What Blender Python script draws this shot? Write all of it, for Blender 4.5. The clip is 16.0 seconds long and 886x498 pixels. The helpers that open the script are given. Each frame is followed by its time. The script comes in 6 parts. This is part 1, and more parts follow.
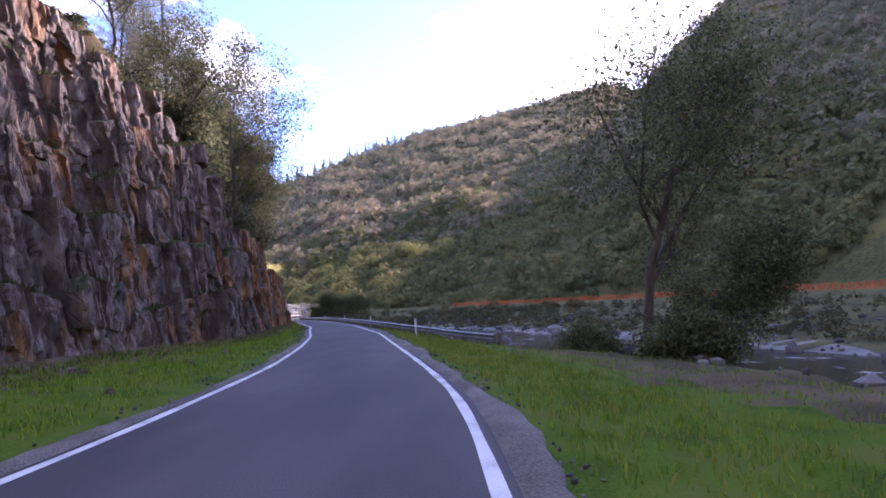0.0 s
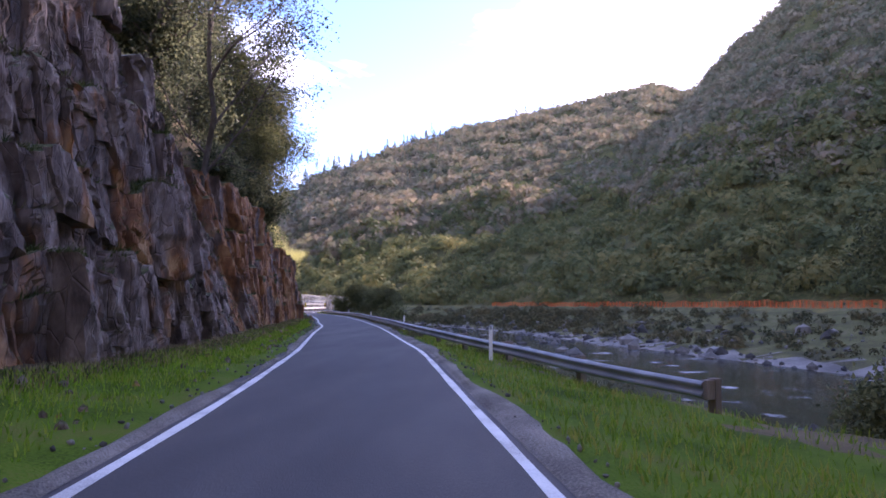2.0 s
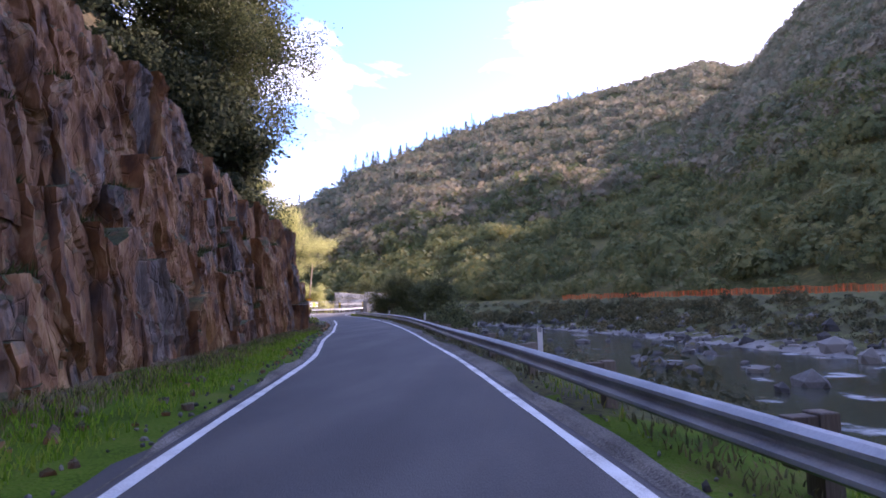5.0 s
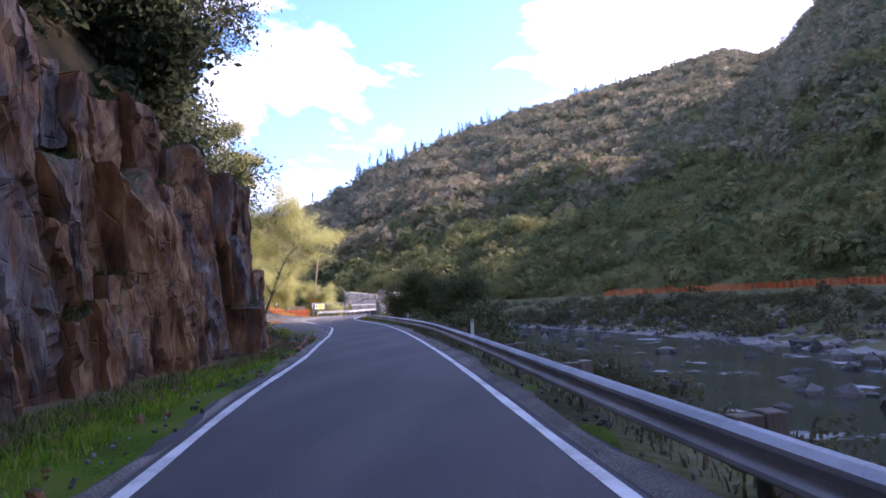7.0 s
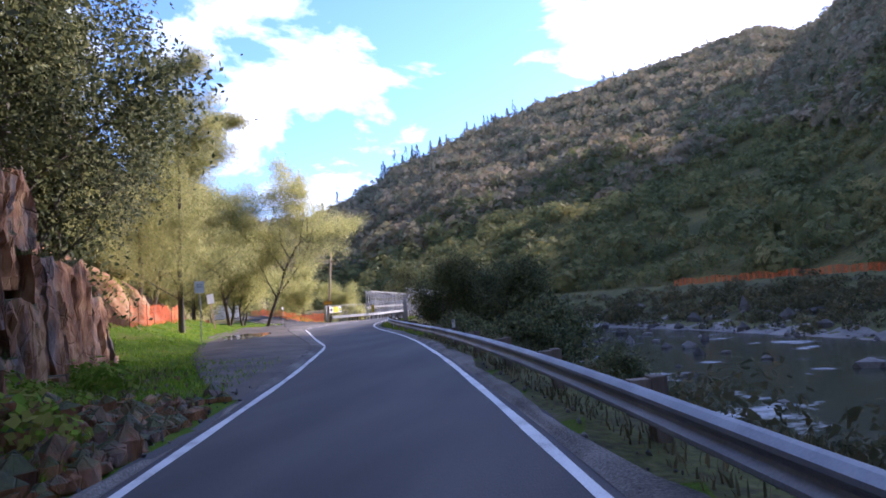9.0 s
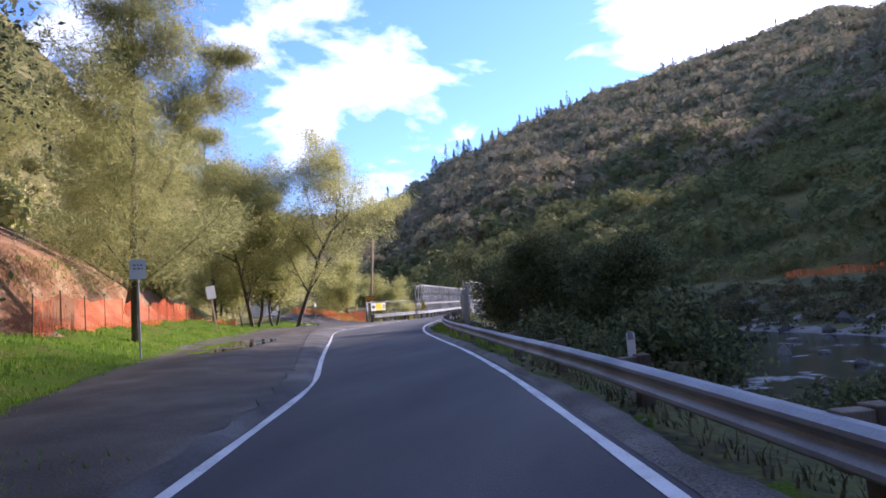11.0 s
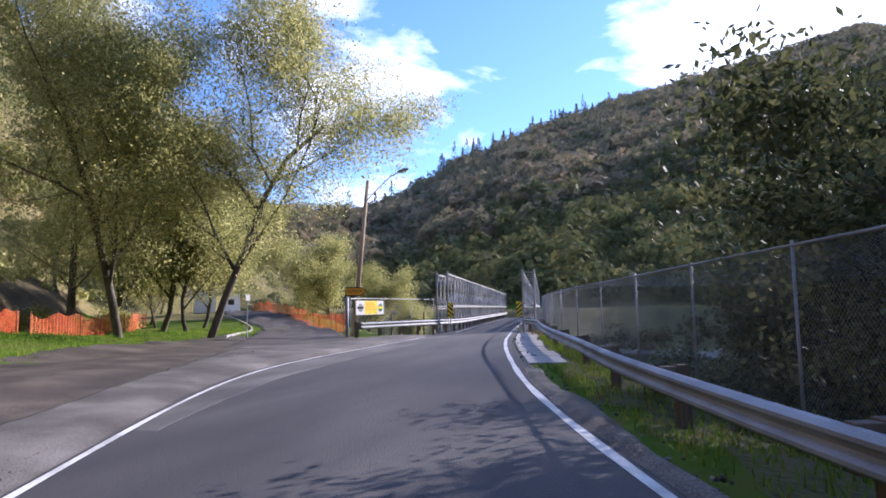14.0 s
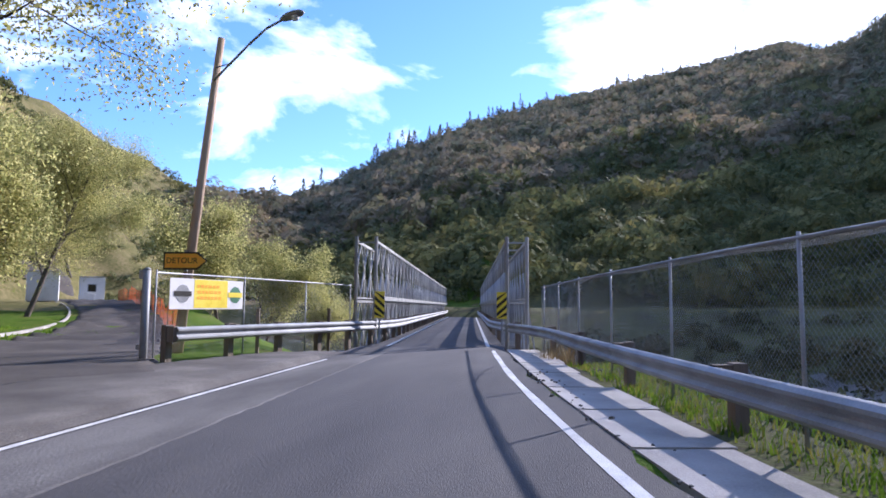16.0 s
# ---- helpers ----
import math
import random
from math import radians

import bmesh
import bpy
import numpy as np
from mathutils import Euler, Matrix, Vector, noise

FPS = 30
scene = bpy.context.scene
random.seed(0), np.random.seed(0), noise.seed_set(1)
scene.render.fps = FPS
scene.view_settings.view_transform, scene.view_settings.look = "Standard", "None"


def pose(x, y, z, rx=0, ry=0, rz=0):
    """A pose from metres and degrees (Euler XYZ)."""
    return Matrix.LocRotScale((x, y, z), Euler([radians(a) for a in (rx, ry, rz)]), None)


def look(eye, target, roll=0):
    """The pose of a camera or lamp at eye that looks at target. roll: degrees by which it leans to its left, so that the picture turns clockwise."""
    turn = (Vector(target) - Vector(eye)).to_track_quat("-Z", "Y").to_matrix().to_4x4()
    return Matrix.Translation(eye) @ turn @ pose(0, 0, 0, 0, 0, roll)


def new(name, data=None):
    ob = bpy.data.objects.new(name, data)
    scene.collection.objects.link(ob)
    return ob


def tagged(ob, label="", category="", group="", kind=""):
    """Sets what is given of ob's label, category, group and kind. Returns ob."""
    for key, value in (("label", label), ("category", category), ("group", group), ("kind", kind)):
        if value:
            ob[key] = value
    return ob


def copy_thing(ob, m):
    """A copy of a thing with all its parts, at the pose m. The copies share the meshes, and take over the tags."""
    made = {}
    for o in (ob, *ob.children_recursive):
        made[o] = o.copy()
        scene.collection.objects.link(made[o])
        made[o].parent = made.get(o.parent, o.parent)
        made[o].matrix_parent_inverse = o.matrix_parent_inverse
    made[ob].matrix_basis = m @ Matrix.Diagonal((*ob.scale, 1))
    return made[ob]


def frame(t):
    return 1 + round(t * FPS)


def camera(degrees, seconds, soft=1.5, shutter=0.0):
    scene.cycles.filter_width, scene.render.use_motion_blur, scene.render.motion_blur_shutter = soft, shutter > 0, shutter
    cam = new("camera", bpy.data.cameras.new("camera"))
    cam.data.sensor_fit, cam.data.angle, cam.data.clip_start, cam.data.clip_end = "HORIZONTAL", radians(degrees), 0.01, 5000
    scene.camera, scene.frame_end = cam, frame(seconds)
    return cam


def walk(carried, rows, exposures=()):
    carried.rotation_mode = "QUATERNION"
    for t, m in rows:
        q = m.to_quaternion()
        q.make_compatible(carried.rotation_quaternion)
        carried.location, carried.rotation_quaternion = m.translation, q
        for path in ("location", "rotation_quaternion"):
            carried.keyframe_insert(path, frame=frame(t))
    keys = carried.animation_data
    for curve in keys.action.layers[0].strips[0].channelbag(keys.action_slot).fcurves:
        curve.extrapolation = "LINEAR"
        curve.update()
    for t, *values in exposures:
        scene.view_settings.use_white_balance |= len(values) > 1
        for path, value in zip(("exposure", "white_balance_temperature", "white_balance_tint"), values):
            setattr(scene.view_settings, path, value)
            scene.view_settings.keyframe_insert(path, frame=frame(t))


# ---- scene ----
cam = camera(70.0, 16.0, 1.7)
EXPOSURES = ((0.0, 1.92, 5780, 44), (4.0, 1.87, 5680, 41), (6.5, 1.68, 5580, 38), (9.0, 1.35, 5300, 31), (12.0, 1.0, 5350, 28), (16.0, 0.92, 5050, 23))
PATH = [
    (0.0, (-0.000, -0.000, 1.282), (-0.129, 9.958, 2.190), -2.47),
    (0.5, (-0.577, 3.761, 1.341), (-0.864, 13.715, 2.260), -1.64),
    (1.0, (-1.091, 7.579, 1.364), (-1.527, 17.526, 2.299), -0.43),
    (1.5, (-1.684, 11.613, 1.387), (-2.244, 21.557, 2.280), 0.50),
    (2.0, (-2.238, 15.648, 1.358), (-2.895, 25.587, 2.247), 0.27),
    (2.5, (-2.898, 19.758, 1.333), (-3.655, 29.692, 2.201), 0.39),
    (3.0, (-3.615, 23.881, 1.375), (-4.467, 33.807, 2.242), 0.38),
    (3.5, (-4.380, 28.152, 1.329), (-5.344, 38.069, 2.187), -0.54),
    (4.0, (-5.291, 32.312, 1.297), (-6.400, 42.214, 2.145), -1.06),
    (6.5, (-9.790, 51.742, 1.331), (-11.309, 61.590, 2.174), -2.17),
    (7.0, (-10.562, 55.316, 1.319), (-12.143, 65.154, 2.162), -2.51),
    (7.5, (-11.303, 59.090, 1.387), (-12.950, 68.916, 2.244), -3.08),
    (8.0, (-12.423, 63.510, 1.309), (-14.168, 73.322, 2.135), -3.54),
    (8.5, (-13.705, 67.940, 1.275), (-15.579, 77.729, 2.089), -4.10),
    (9.0, (-14.743, 71.915, 1.355), (-16.765, 81.669, 2.200), -4.42),
    (11.5, (-20.682, 89.281, 1.269), (-23.656, 98.790, 2.124), -3.89),
    (12.0, (-22.957, 94.545, 1.353), (-26.050, 104.016, 2.205), -3.24),
    (12.5, (-25.117, 99.475, 1.374), (-28.285, 108.917, 2.269), -2.61),
    (13.0, (-27.069, 103.975, 1.383), (-30.198, 113.433, 2.250), -1.55),
    (13.5, (-28.784, 108.414, 1.412), (-31.769, 117.917, 2.301), -0.93),
    (14.0, (-30.132, 112.560, 1.402), (-32.934, 122.113, 2.345), -1.07),
    (14.5, (-31.436, 116.699, 1.404), (-33.986, 126.329, 2.278), -0.80),
    (15.0, (-32.662, 120.790, 1.388), (-34.918, 130.491, 2.288), -0.41),
    (15.5, (-33.742, 124.764, 1.349), (-35.706, 134.531, 2.220), 0.42),
    (16.0, (-34.730, 128.800, 1.308), (-36.473, 138.606, 2.201), 0.44),
]
walk(cam, [(t, look(eye, target, roll)) for t, eye, target, roll in PATH], EXPOSURES)

# ---- light ----
SUN_AZ, SUN_EL = 33.0, 26.7
sun_way = Vector((math.sin(radians(SUN_AZ)) * math.cos(radians(SUN_EL)), math.cos(radians(SUN_AZ)) * math.cos(radians(SUN_EL)), math.sin(radians(SUN_EL))))
sun = new("sun", bpy.data.lights.new("sun", "SUN"))
sun.data.energy, sun.data.angle, sun.data.color = 5.2, radians(0.6), (1.0, 0.84, 0.63)
sun.matrix_world = look(sun_way * 100, (0, 0, 0))
world = bpy.data.worlds.new("world")
scene.world = world
world.use_nodes = True


def build_sky():
    nt = world.node_tree
    nt.nodes.clear()
    n = nt.nodes.new
    out, bg, sky = n("ShaderNodeOutputWorld"), n("ShaderNodeBackground"), n("ShaderNodeTexSky")
    sky.sky_type, sky.sun_disc = "NISHITA", False
    sky.sun_elevation, sky.sun_rotation = radians(SUN_EL), radians(SUN_AZ)
    sky.air_density, sky.dust_density, sky.ozone_density = 1.0, 0.15, 4.0
    co, mp, no, ramp = n("ShaderNodeTexCoord"), n("ShaderNodeMapping"), n("ShaderNodeTexNoise"), n("ShaderNodeValToRGB")
    mp.inputs["Scale"].default_value = (1.0, 1.0, 1.9)
    mp.inputs["Location"].default_value = (0.37, 0.1, 0.62)
    no.inputs["Scale"].default_value, no.inputs["Detail"].default_value = 5.2, 8.0
    no.inputs["Roughness"].default_value, no.inputs["Distortion"].default_value = 0.56, 0.35
    ramp.color_ramp.elements[0].position, ramp.color_ramp.elements[1].position = 0.53, 0.70
    mix = n("ShaderNodeMix")
    mix.data_type = "RGBA"
    mix.inputs["B"].default_value = (CLOUD, CLOUD * 1.0, CLOUD * 1.02, 1)
    lk = nt.links.new
    lk(co.outputs["Generated"], mp.inputs["Vector"])
    lk(mp.outputs["Vector"], no.inputs["Vector"])
    # cloud banks: over the valley's end, over the ridge and towards the sun
    total = no.outputs["Fac"]
    for (az, el, wide, gain) in ((-25.0, 14.0, 0.984, 0.085), (-15.0, 12.5, 0.984, 0.085), (-31.0, 27.0, 0.984, 0.07), (8.0, 22.0, 0.985, 0.08), (18.0, 24.5, 0.975, 0.10), (36.0, 30.0, 0.93, 0.12), (-10.0, 25.0, 0.985, -0.07)):
        d = n("ShaderNodeVectorMath")
        d.operation = "DOT_PRODUCT"
        d.inputs[1].default_value = (math.sin(radians(az)) * math.cos(radians(el)), math.cos(radians(az)) * math.cos(radians(el)), math.sin(radians(el)))
        lk(co.outputs["Generated"], d.inputs[0])
        r = n("ShaderNodeMapRange")
        r.interpolation_type = "SMOOTHSTEP"
        r.inputs["From Min"].default_value, r.inputs["From Max"].default_value = wide, 1.0
        r.inputs["To Min"].default_value, r.inputs["To Max"].default_value = 0.0, gain
        lk(d.outputs["Value"], r.inputs["Value"])
        s = n("ShaderNodeMath")
        s.operation = "ADD"
        lk(total, s.inputs[0])
        lk(r.outputs["Result"], s.inputs[1])
        total = s.outputs["Value"]
    lk(total, ramp.inputs["Fac"])
    lk(ramp.outputs["Color"], mix.inputs["Factor"])
    lk(sky.outputs["Color"], mix.inputs["A"])
    lk(mix.outputs["Result"], bg.inputs["Color"])
    bg.inputs["Strength"].default_value = 0.13
    lk(bg.outputs["Background"], out.inputs["Surface"])


CLOUD = 9.0
build_sky()

# ---- materials ----


def material(name, colors, scale=3.0, detail=6.0, rough=0.85, bump=0.3, bump_scale=30.0, island=0.0, objrand=0.0, fine=0.35, metal=0.0, stretch=(1, 1, 1), spec=0.3, transl=0.0, gaps=0.0):
    """A surface whose colour runs through the given colours by noise, with a finer grain and a relief over it."""
    m = bpy.data.materials.new(name)
    m.use_nodes = True
    nt = m.node_tree
    n, lk = nt.nodes.new, nt.links.new
    b = nt.nodes["Principled BSDF"]
    b.inputs["Roughness"].default_value, b.inputs["Metallic"].default_value = rough, metal
    b.inputs["Specular IOR Level"].default_value = spec
    geo, mp = n("ShaderNodeNewGeometry"), n("ShaderNodeMapping")
    mp.inputs["Scale"].default_value = stretch
    lk(geo.outputs["Position"], mp.inputs["Vector"])
    big, small = n("ShaderNodeTexNoise"), n("ShaderNodeTexNoise")
    big.inputs["Scale"].default_value, big.inputs["Detail"].default_value = 1.0 / scale, detail
    small.inputs["Scale"].default_value, small.inputs["Detail"].default_value = bump_scale, 4.0
    for o in (big, small):
        lk(mp.outputs["Vector"], o.inputs["Vector"])
    fac = big.outputs["Fac"]

    def added(a, bsock, k):
        sub, mul = n("ShaderNodeMath"), n("ShaderNodeMath")
        sub.operation, mul.operation = "SUBTRACT", "MULTIPLY_ADD"
        lk(bsock, sub.inputs[0])
        sub.inputs[1].default_value = 0.5
        lk(sub.outputs["Value"], mul.inputs[0])
        mul.inputs[1].default_value = k
        lk(a, mul.inputs[2])
        return mul.outputs["Value"]

    fac = added(fac, small.outputs["Fac"], fine)
    if island:
        fac = added(fac, geo.outputs["Random Per Island"], island)
    if objrand:
        oi = n("ShaderNodeObjectInfo")
        fac = added(fac, oi.outputs["Random"], objrand)
    ramp = n("ShaderNodeValToRGB")
    e = ramp.color_ramp.elements
    k = len(colors)
    e[0].position, e[1].position = 0.28, 0.72
    e[0].color, e[1].color = (*colors[0], 1), (*colors[-1], 1)
    for i in range(1, k - 1):
        el = e.new(0.28 + 0.44 * i / (k - 1))
        el.color = (*colors[i], 1)
    lk(fac, ramp.inputs["Fac"])
    lk(ramp.outputs["Color"], b.inputs["Base Color"])
    if bump:
        bp = n("ShaderNodeBump")
        bp.inputs["Strength"].default_value, bp.inputs["Distance"].default_value = bump, 0.03
        lk(small.outputs["Fac"], bp.inputs["Height"])
        lk(bp.outputs["Normal"], b.inputs["Normal"])
    if transl:
        tr, mx = n("ShaderNodeBsdfTranslucent"), n("ShaderNodeMixShader")
        lk(ramp.outputs["Color"], tr.inputs["Color"])
        mx.inputs["Fac"].default_value = transl
        lk(b.outputs["BSDF"], mx.inputs[1])
        lk(tr.outputs["BSDF"], mx.inputs[2])
        lk(mx.outputs["Shader"], nt.nodes["Material Output"].inputs["Surface"])
    if gaps:
        # sprays of many small leaves, with gaps between them
        lace, cut, clear, mix = n("ShaderNodeTexNoise"), n("ShaderNodeMath"), n("ShaderNodeBsdfTransparent"), n("ShaderNodeMixShader")
        lace.inputs["Scale"].default_value, lace.inputs["Detail"].default_value = gaps, 2.0
        lk(geo.outputs["Position"], lace.inputs["Vector"])
        cut.operation = "GREATER_THAN"
        cut.inputs[1].default_value = 0.53
        lk(lace.outputs["Fac"], cut.inputs[0])
        whole = nt.nodes["Material Output"].inputs["Surface"].links[0].from_socket
        lk(cut.outputs["Value"], mix.inputs["Fac"])
        lk(whole, mix.inputs[1])
        lk(clear.outputs["BSDF"], mix.inputs[2])
        lk(mix.outputs["Shader"], nt.nodes["Material Output"].inputs["Surface"])
    return m


M = {}
M["asphalt"] = material("asphalt", [(0.036, 0.034, 0.036), (0.055, 0.052, 0.053), (0.088, 0.082, 0.078)], 1.5, 7, 0.8, 0.35, 90, stretch=(1, 0.22, 1), fine=0.45, spec=0.35)
M["wet_dirt"] = material("wet_dirt", [(0.034, 0.027, 0.021), (0.07, 0.057, 0.043), (0.13, 0.107, 0.082)], 1.3, 8, 0.7, 0.6, 30, fine=0.5)
M["old_asphalt"] = material("old_asphalt", [(0.04, 0.036, 0.034), (0.065, 0.057, 0.05), (0.105, 0.092, 0.08)], 1.6, 7, 0.85, 0.5, 45, fine=0.5)
M["pale_asphalt"] = material("pale_asphalt", [(0.048, 0.042, 0.037), (0.098, 0.088, 0.077), (0.19, 0.175, 0.155)], 1.8, 9, 0.8, 0.4, 50, fine=0.5)
# dust tone, lightened further so that the colour also holds sunlight
M["dusty_sunlit_asphalt"] = material("dusty_sunlit_asphalt", [(0.055, 0.052, 0.05), (0.10, 0.094, 0.089), (0.16, 0.152, 0.142)], 1.2, 8, 0.85, 0.3, 70, stretch=(1, 0.35, 1), fine=0.5)
M["line"] = material("line_paint", [(0.36, 0.355, 0.34), (0.60, 0.60, 0.58), (0.70, 0.70, 0.68)], 0.6, 6, 0.7, 0.2, 60, fine=0.6)
M["gravel"] = material("gravel", [(0.075, 0.066, 0.055), (0.14, 0.125, 0.105), (0.23, 0.21, 0.18)], 1.2, 7, 0.9, 0.9, 38, fine=0.9)
M["grass_ground"] = material("grass_ground", [(0.035, 0.062, 0.007), (0.075, 0.13, 0.010), (0.11, 0.115, 0.028)], 1.4, 7, 0.95, 0.8, 30, fine=0.7, spec=0.06)
M["soil"] = material("soil", [(0.05, 0.04, 0.022), (0.10, 0.08, 0.044), (0.165, 0.128, 0.07)], 2.5, 8, 0.95, 0.8, 20, fine=0.7, spec=0.08)
M["bank_soil"] = material("bank_soil", [(0.04, 0.042, 0.022), (0.075, 0.07, 0.035), (0.10, 0.11, 0.035), (0.14, 0.12, 0.07)], 3.0, 9, 0.95, 0.9, 9, fine=0.8, spec=0.08)
M["red_soil"] = material("red_soil", [(0.13, 0.06, 0.03), (0.24, 0.13, 0.068), (0.36, 0.255, 0.16)], 1.5, 8, 0.95, 0.8, 12, fine=0.6, spec=0.08)
M["hill"] = material("hill_soil", [(0.05, 0.055, 0.02), (0.08, 0.08, 0.028), (0.11, 0.10, 0.04), (0.16, 0.14, 0.04)], 14, 9, 0.95, 0.9, 1.5, fine=0.9, spec=0.08)
M["hill_grass"] = material("hill_grass", [(0.09, 0.09, 0.03), (0.15, 0.135, 0.052), (0.22, 0.18, 0.085)], 5, 10, 0.95, 0.9, 2.5, fine=0.9, spec=0.08)
M["river_stone"] = material("river_stone", [(0.05, 0.048, 0.045), (0.11, 0.105, 0.095), (0.21, 0.20, 0.18)], 3, 8, 0.85, 0.7, 6, island=0.5)
M["concrete"] = material("concrete", [(0.26, 0.245, 0.225), (0.36, 0.34, 0.315), (0.44, 0.42, 0.39)], 0.9, 7, 0.85, 0.3, 40, objrand=0.3)
M["zinc"] = material("galvanised_steel", [(0.22, 0.23, 0.24), (0.31, 0.32, 0.33), (0.40, 0.41, 0.42)], 0.8, 5, 0.62, 0.05, 40, metal=0.4, objrand=0.25)
M["truss_steel"] = material("truss_steel", [(0.24, 0.25, 0.26), (0.34, 0.35, 0.36), (0.45, 0.46, 0.47)], 1.2, 5, 0.55, 0.05, 30, metal=0.5, objrand=0.3)
M["post_wood"] = material("weathered_wood", [(0.09, 0.07, 0.055), (0.17, 0.14, 0.11), (0.25, 0.21, 0.17)], 0.5, 6, 0.9, 0.5, 30, stretch=(1, 1, 0.1), objrand=0.3)
M["pole_wood"] = material("pole_wood", [(0.34, 0.25, 0.175), (0.50, 0.38, 0.27), (0.60, 0.48, 0.36)], 0.5, 6, 0.9, 0.5, 30, stretch=(1, 1, 0.06))
M["bark"] = material("bark", [(0.045, 0.038, 0.03), (0.10, 0.085, 0.07), (0.17, 0.15, 0.125)], 0.4, 7, 0.95, 0.9, 14, stretch=(1, 1, 0.3))
# leaf colour raised far above the other oaks' to carry sunlight in itself
M["sunlit_oak_leaf"] = material("sunlit_oak_leaf", [(0.24, 0.255, 0.085), (0.41, 0.41, 0.145), (0.57, 0.53, 0.22)], 2.0, 4, 0.6, 0, 20, island=0.8, transl=0.7, spec=0.06)
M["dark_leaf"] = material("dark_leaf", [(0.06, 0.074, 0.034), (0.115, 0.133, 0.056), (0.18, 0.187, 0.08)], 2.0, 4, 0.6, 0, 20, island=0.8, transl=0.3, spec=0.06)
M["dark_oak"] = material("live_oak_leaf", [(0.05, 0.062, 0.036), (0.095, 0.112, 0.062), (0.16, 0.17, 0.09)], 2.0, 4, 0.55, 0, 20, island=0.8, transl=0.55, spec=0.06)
# yellow, bright needles: the sun's glow is put into the colour
M["sunlit_pine_leaf"] = material("sunlit_pine_needle", [(0.22, 0.235, 0.085), (0.36, 0.365, 0.135), (0.50, 0.47, 0.20)], 2.0, 4, 0.6, 0, 20, island=0.8, transl=0.5, spec=0.06)
M["shrub_leaf"] = material("shrub_leaf", [(0.09, 0.11, 0.05), (0.145, 0.165, 0.07), (0.20, 0.20, 0.08), (0.27, 0.235, 0.085)], 9, 5, 0.8, 0, 3, island=0.2, fine=0.2, transl=0.3, spec=0.06, gaps=3.2)
M["bank_leaf"] = material("bank_leaf", [(0.05, 0.056, 0.03), (0.085, 0.088, 0.045), (0.125, 0.115, 0.055), (0.18, 0.145, 0.07)], 5, 5, 0.8, 0, 3, island=0.3, fine=0.2, transl=0.35, spec=0.06, gaps=9.0)
M["hill_leaf"] = material("hill_leaf", [(0.125, 0.135, 0.08), (0.195, 0.19, 0.11), (0.28, 0.225, 0.15), (0.36, 0.295, 0.175)], 9, 4, 0.85, 0, 2, island=0.12, fine=0.15, transl=0.3, spec=0.06, gaps=1.3)
M["pale_leaf"] = material("pale_needle", [(0.12, 0.125, 0.09), (0.19, 0.19, 0.13), (0.26, 0.25, 0.18)], 6, 4, 0.7, 0, 20, island=0.6, transl=0.3, spec=0.06)
M["grass_blade"] = material("grass_blade", [(0.11, 0.20, 0.015), (0.20, 0.34, 0.025), (0.28, 0.34, 0.05)], 1.5, 4, 0.8, 0, 10, island=0.6, transl=0.4, spec=0.06)
M["weed"] = material("weed", [(0.04, 0.06, 0.015), (0.075, 0.10, 0.025), (0.12, 0.12, 0.04)], 1.0, 4, 0.7, 0, 10, island=0.6, transl=0.35)
M["bank_blade"] = material("bank_blade", [(0.11, 0.19, 0.018), (0.20, 0.30, 0.03), (0.28, 0.27, 0.06)], 1.6, 4, 0.8, 0, 10, island=0.6, transl=0.4, spec=0.06)
M["bank_straw"] = material("bank_straw", [(0.06, 0.06, 0.026), (0.11, 0.10, 0.045), (0.18, 0.15, 0.075)], 1.5, 4, 0.8, 0, 10, island=0.6, transl=0.3)
M["dry_grass"] = material("dry_grass", [(0.13, 0.09, 0.04), (0.24, 0.18, 0.09), (0.33, 0.27, 0.15)], 1.5, 4, 0.8, 0, 10, island=0.7, transl=0.3)
M["orange_net"] = material("orange_plastic_net", [(0.62, 0.11, 0.03), (0.80, 0.17, 0.05), (0.85, 0.25, 0.09)], 1.0, 4, 0.6, 0, 20, transl=0.3)
M["white_paint"] = material("white_paint", [(0.68, 0.68, 0.67), (0.78, 0.78, 0.77), (0.82, 0.82, 0.81)], 0.8, 5, 0.5, 0.05, 20)
M["sign_orange"] = material("sign_orange", [(0.92, 0.40, 0.03), (0.96, 0.46, 0.04), (0.98, 0.5, 0.06)], 0.4, 4, 0.45, 0, 20)
M["yellow_paint"] = material("yellow_paint", [(0.78, 0.60, 0.03), (0.88, 0.70, 0.05), (0.92, 0.76, 0.1)], 0.4, 4, 0.5, 0, 20)
M["black_paint"] = material("black_paint", [(0.012, 0.012, 0.012), (0.02, 0.02, 0.02), (0.03, 0.03, 0.03)], 0.4, 4, 0.5, 0, 20)
M["green_paint"] = material("green_paint", [(0.05, 0.16, 0.09), (0.08, 0.2, 0.12), (0.1, 0.24, 0.15)], 0.4, 4, 0.5, 0, 20)
M["grey_paint"] = material("grey_paint", [(0.22, 0.23, 0.24), (0.3, 0.31, 0.32), (0.36, 0.37, 0.38)], 0.4, 4, 0.5, 0, 20)


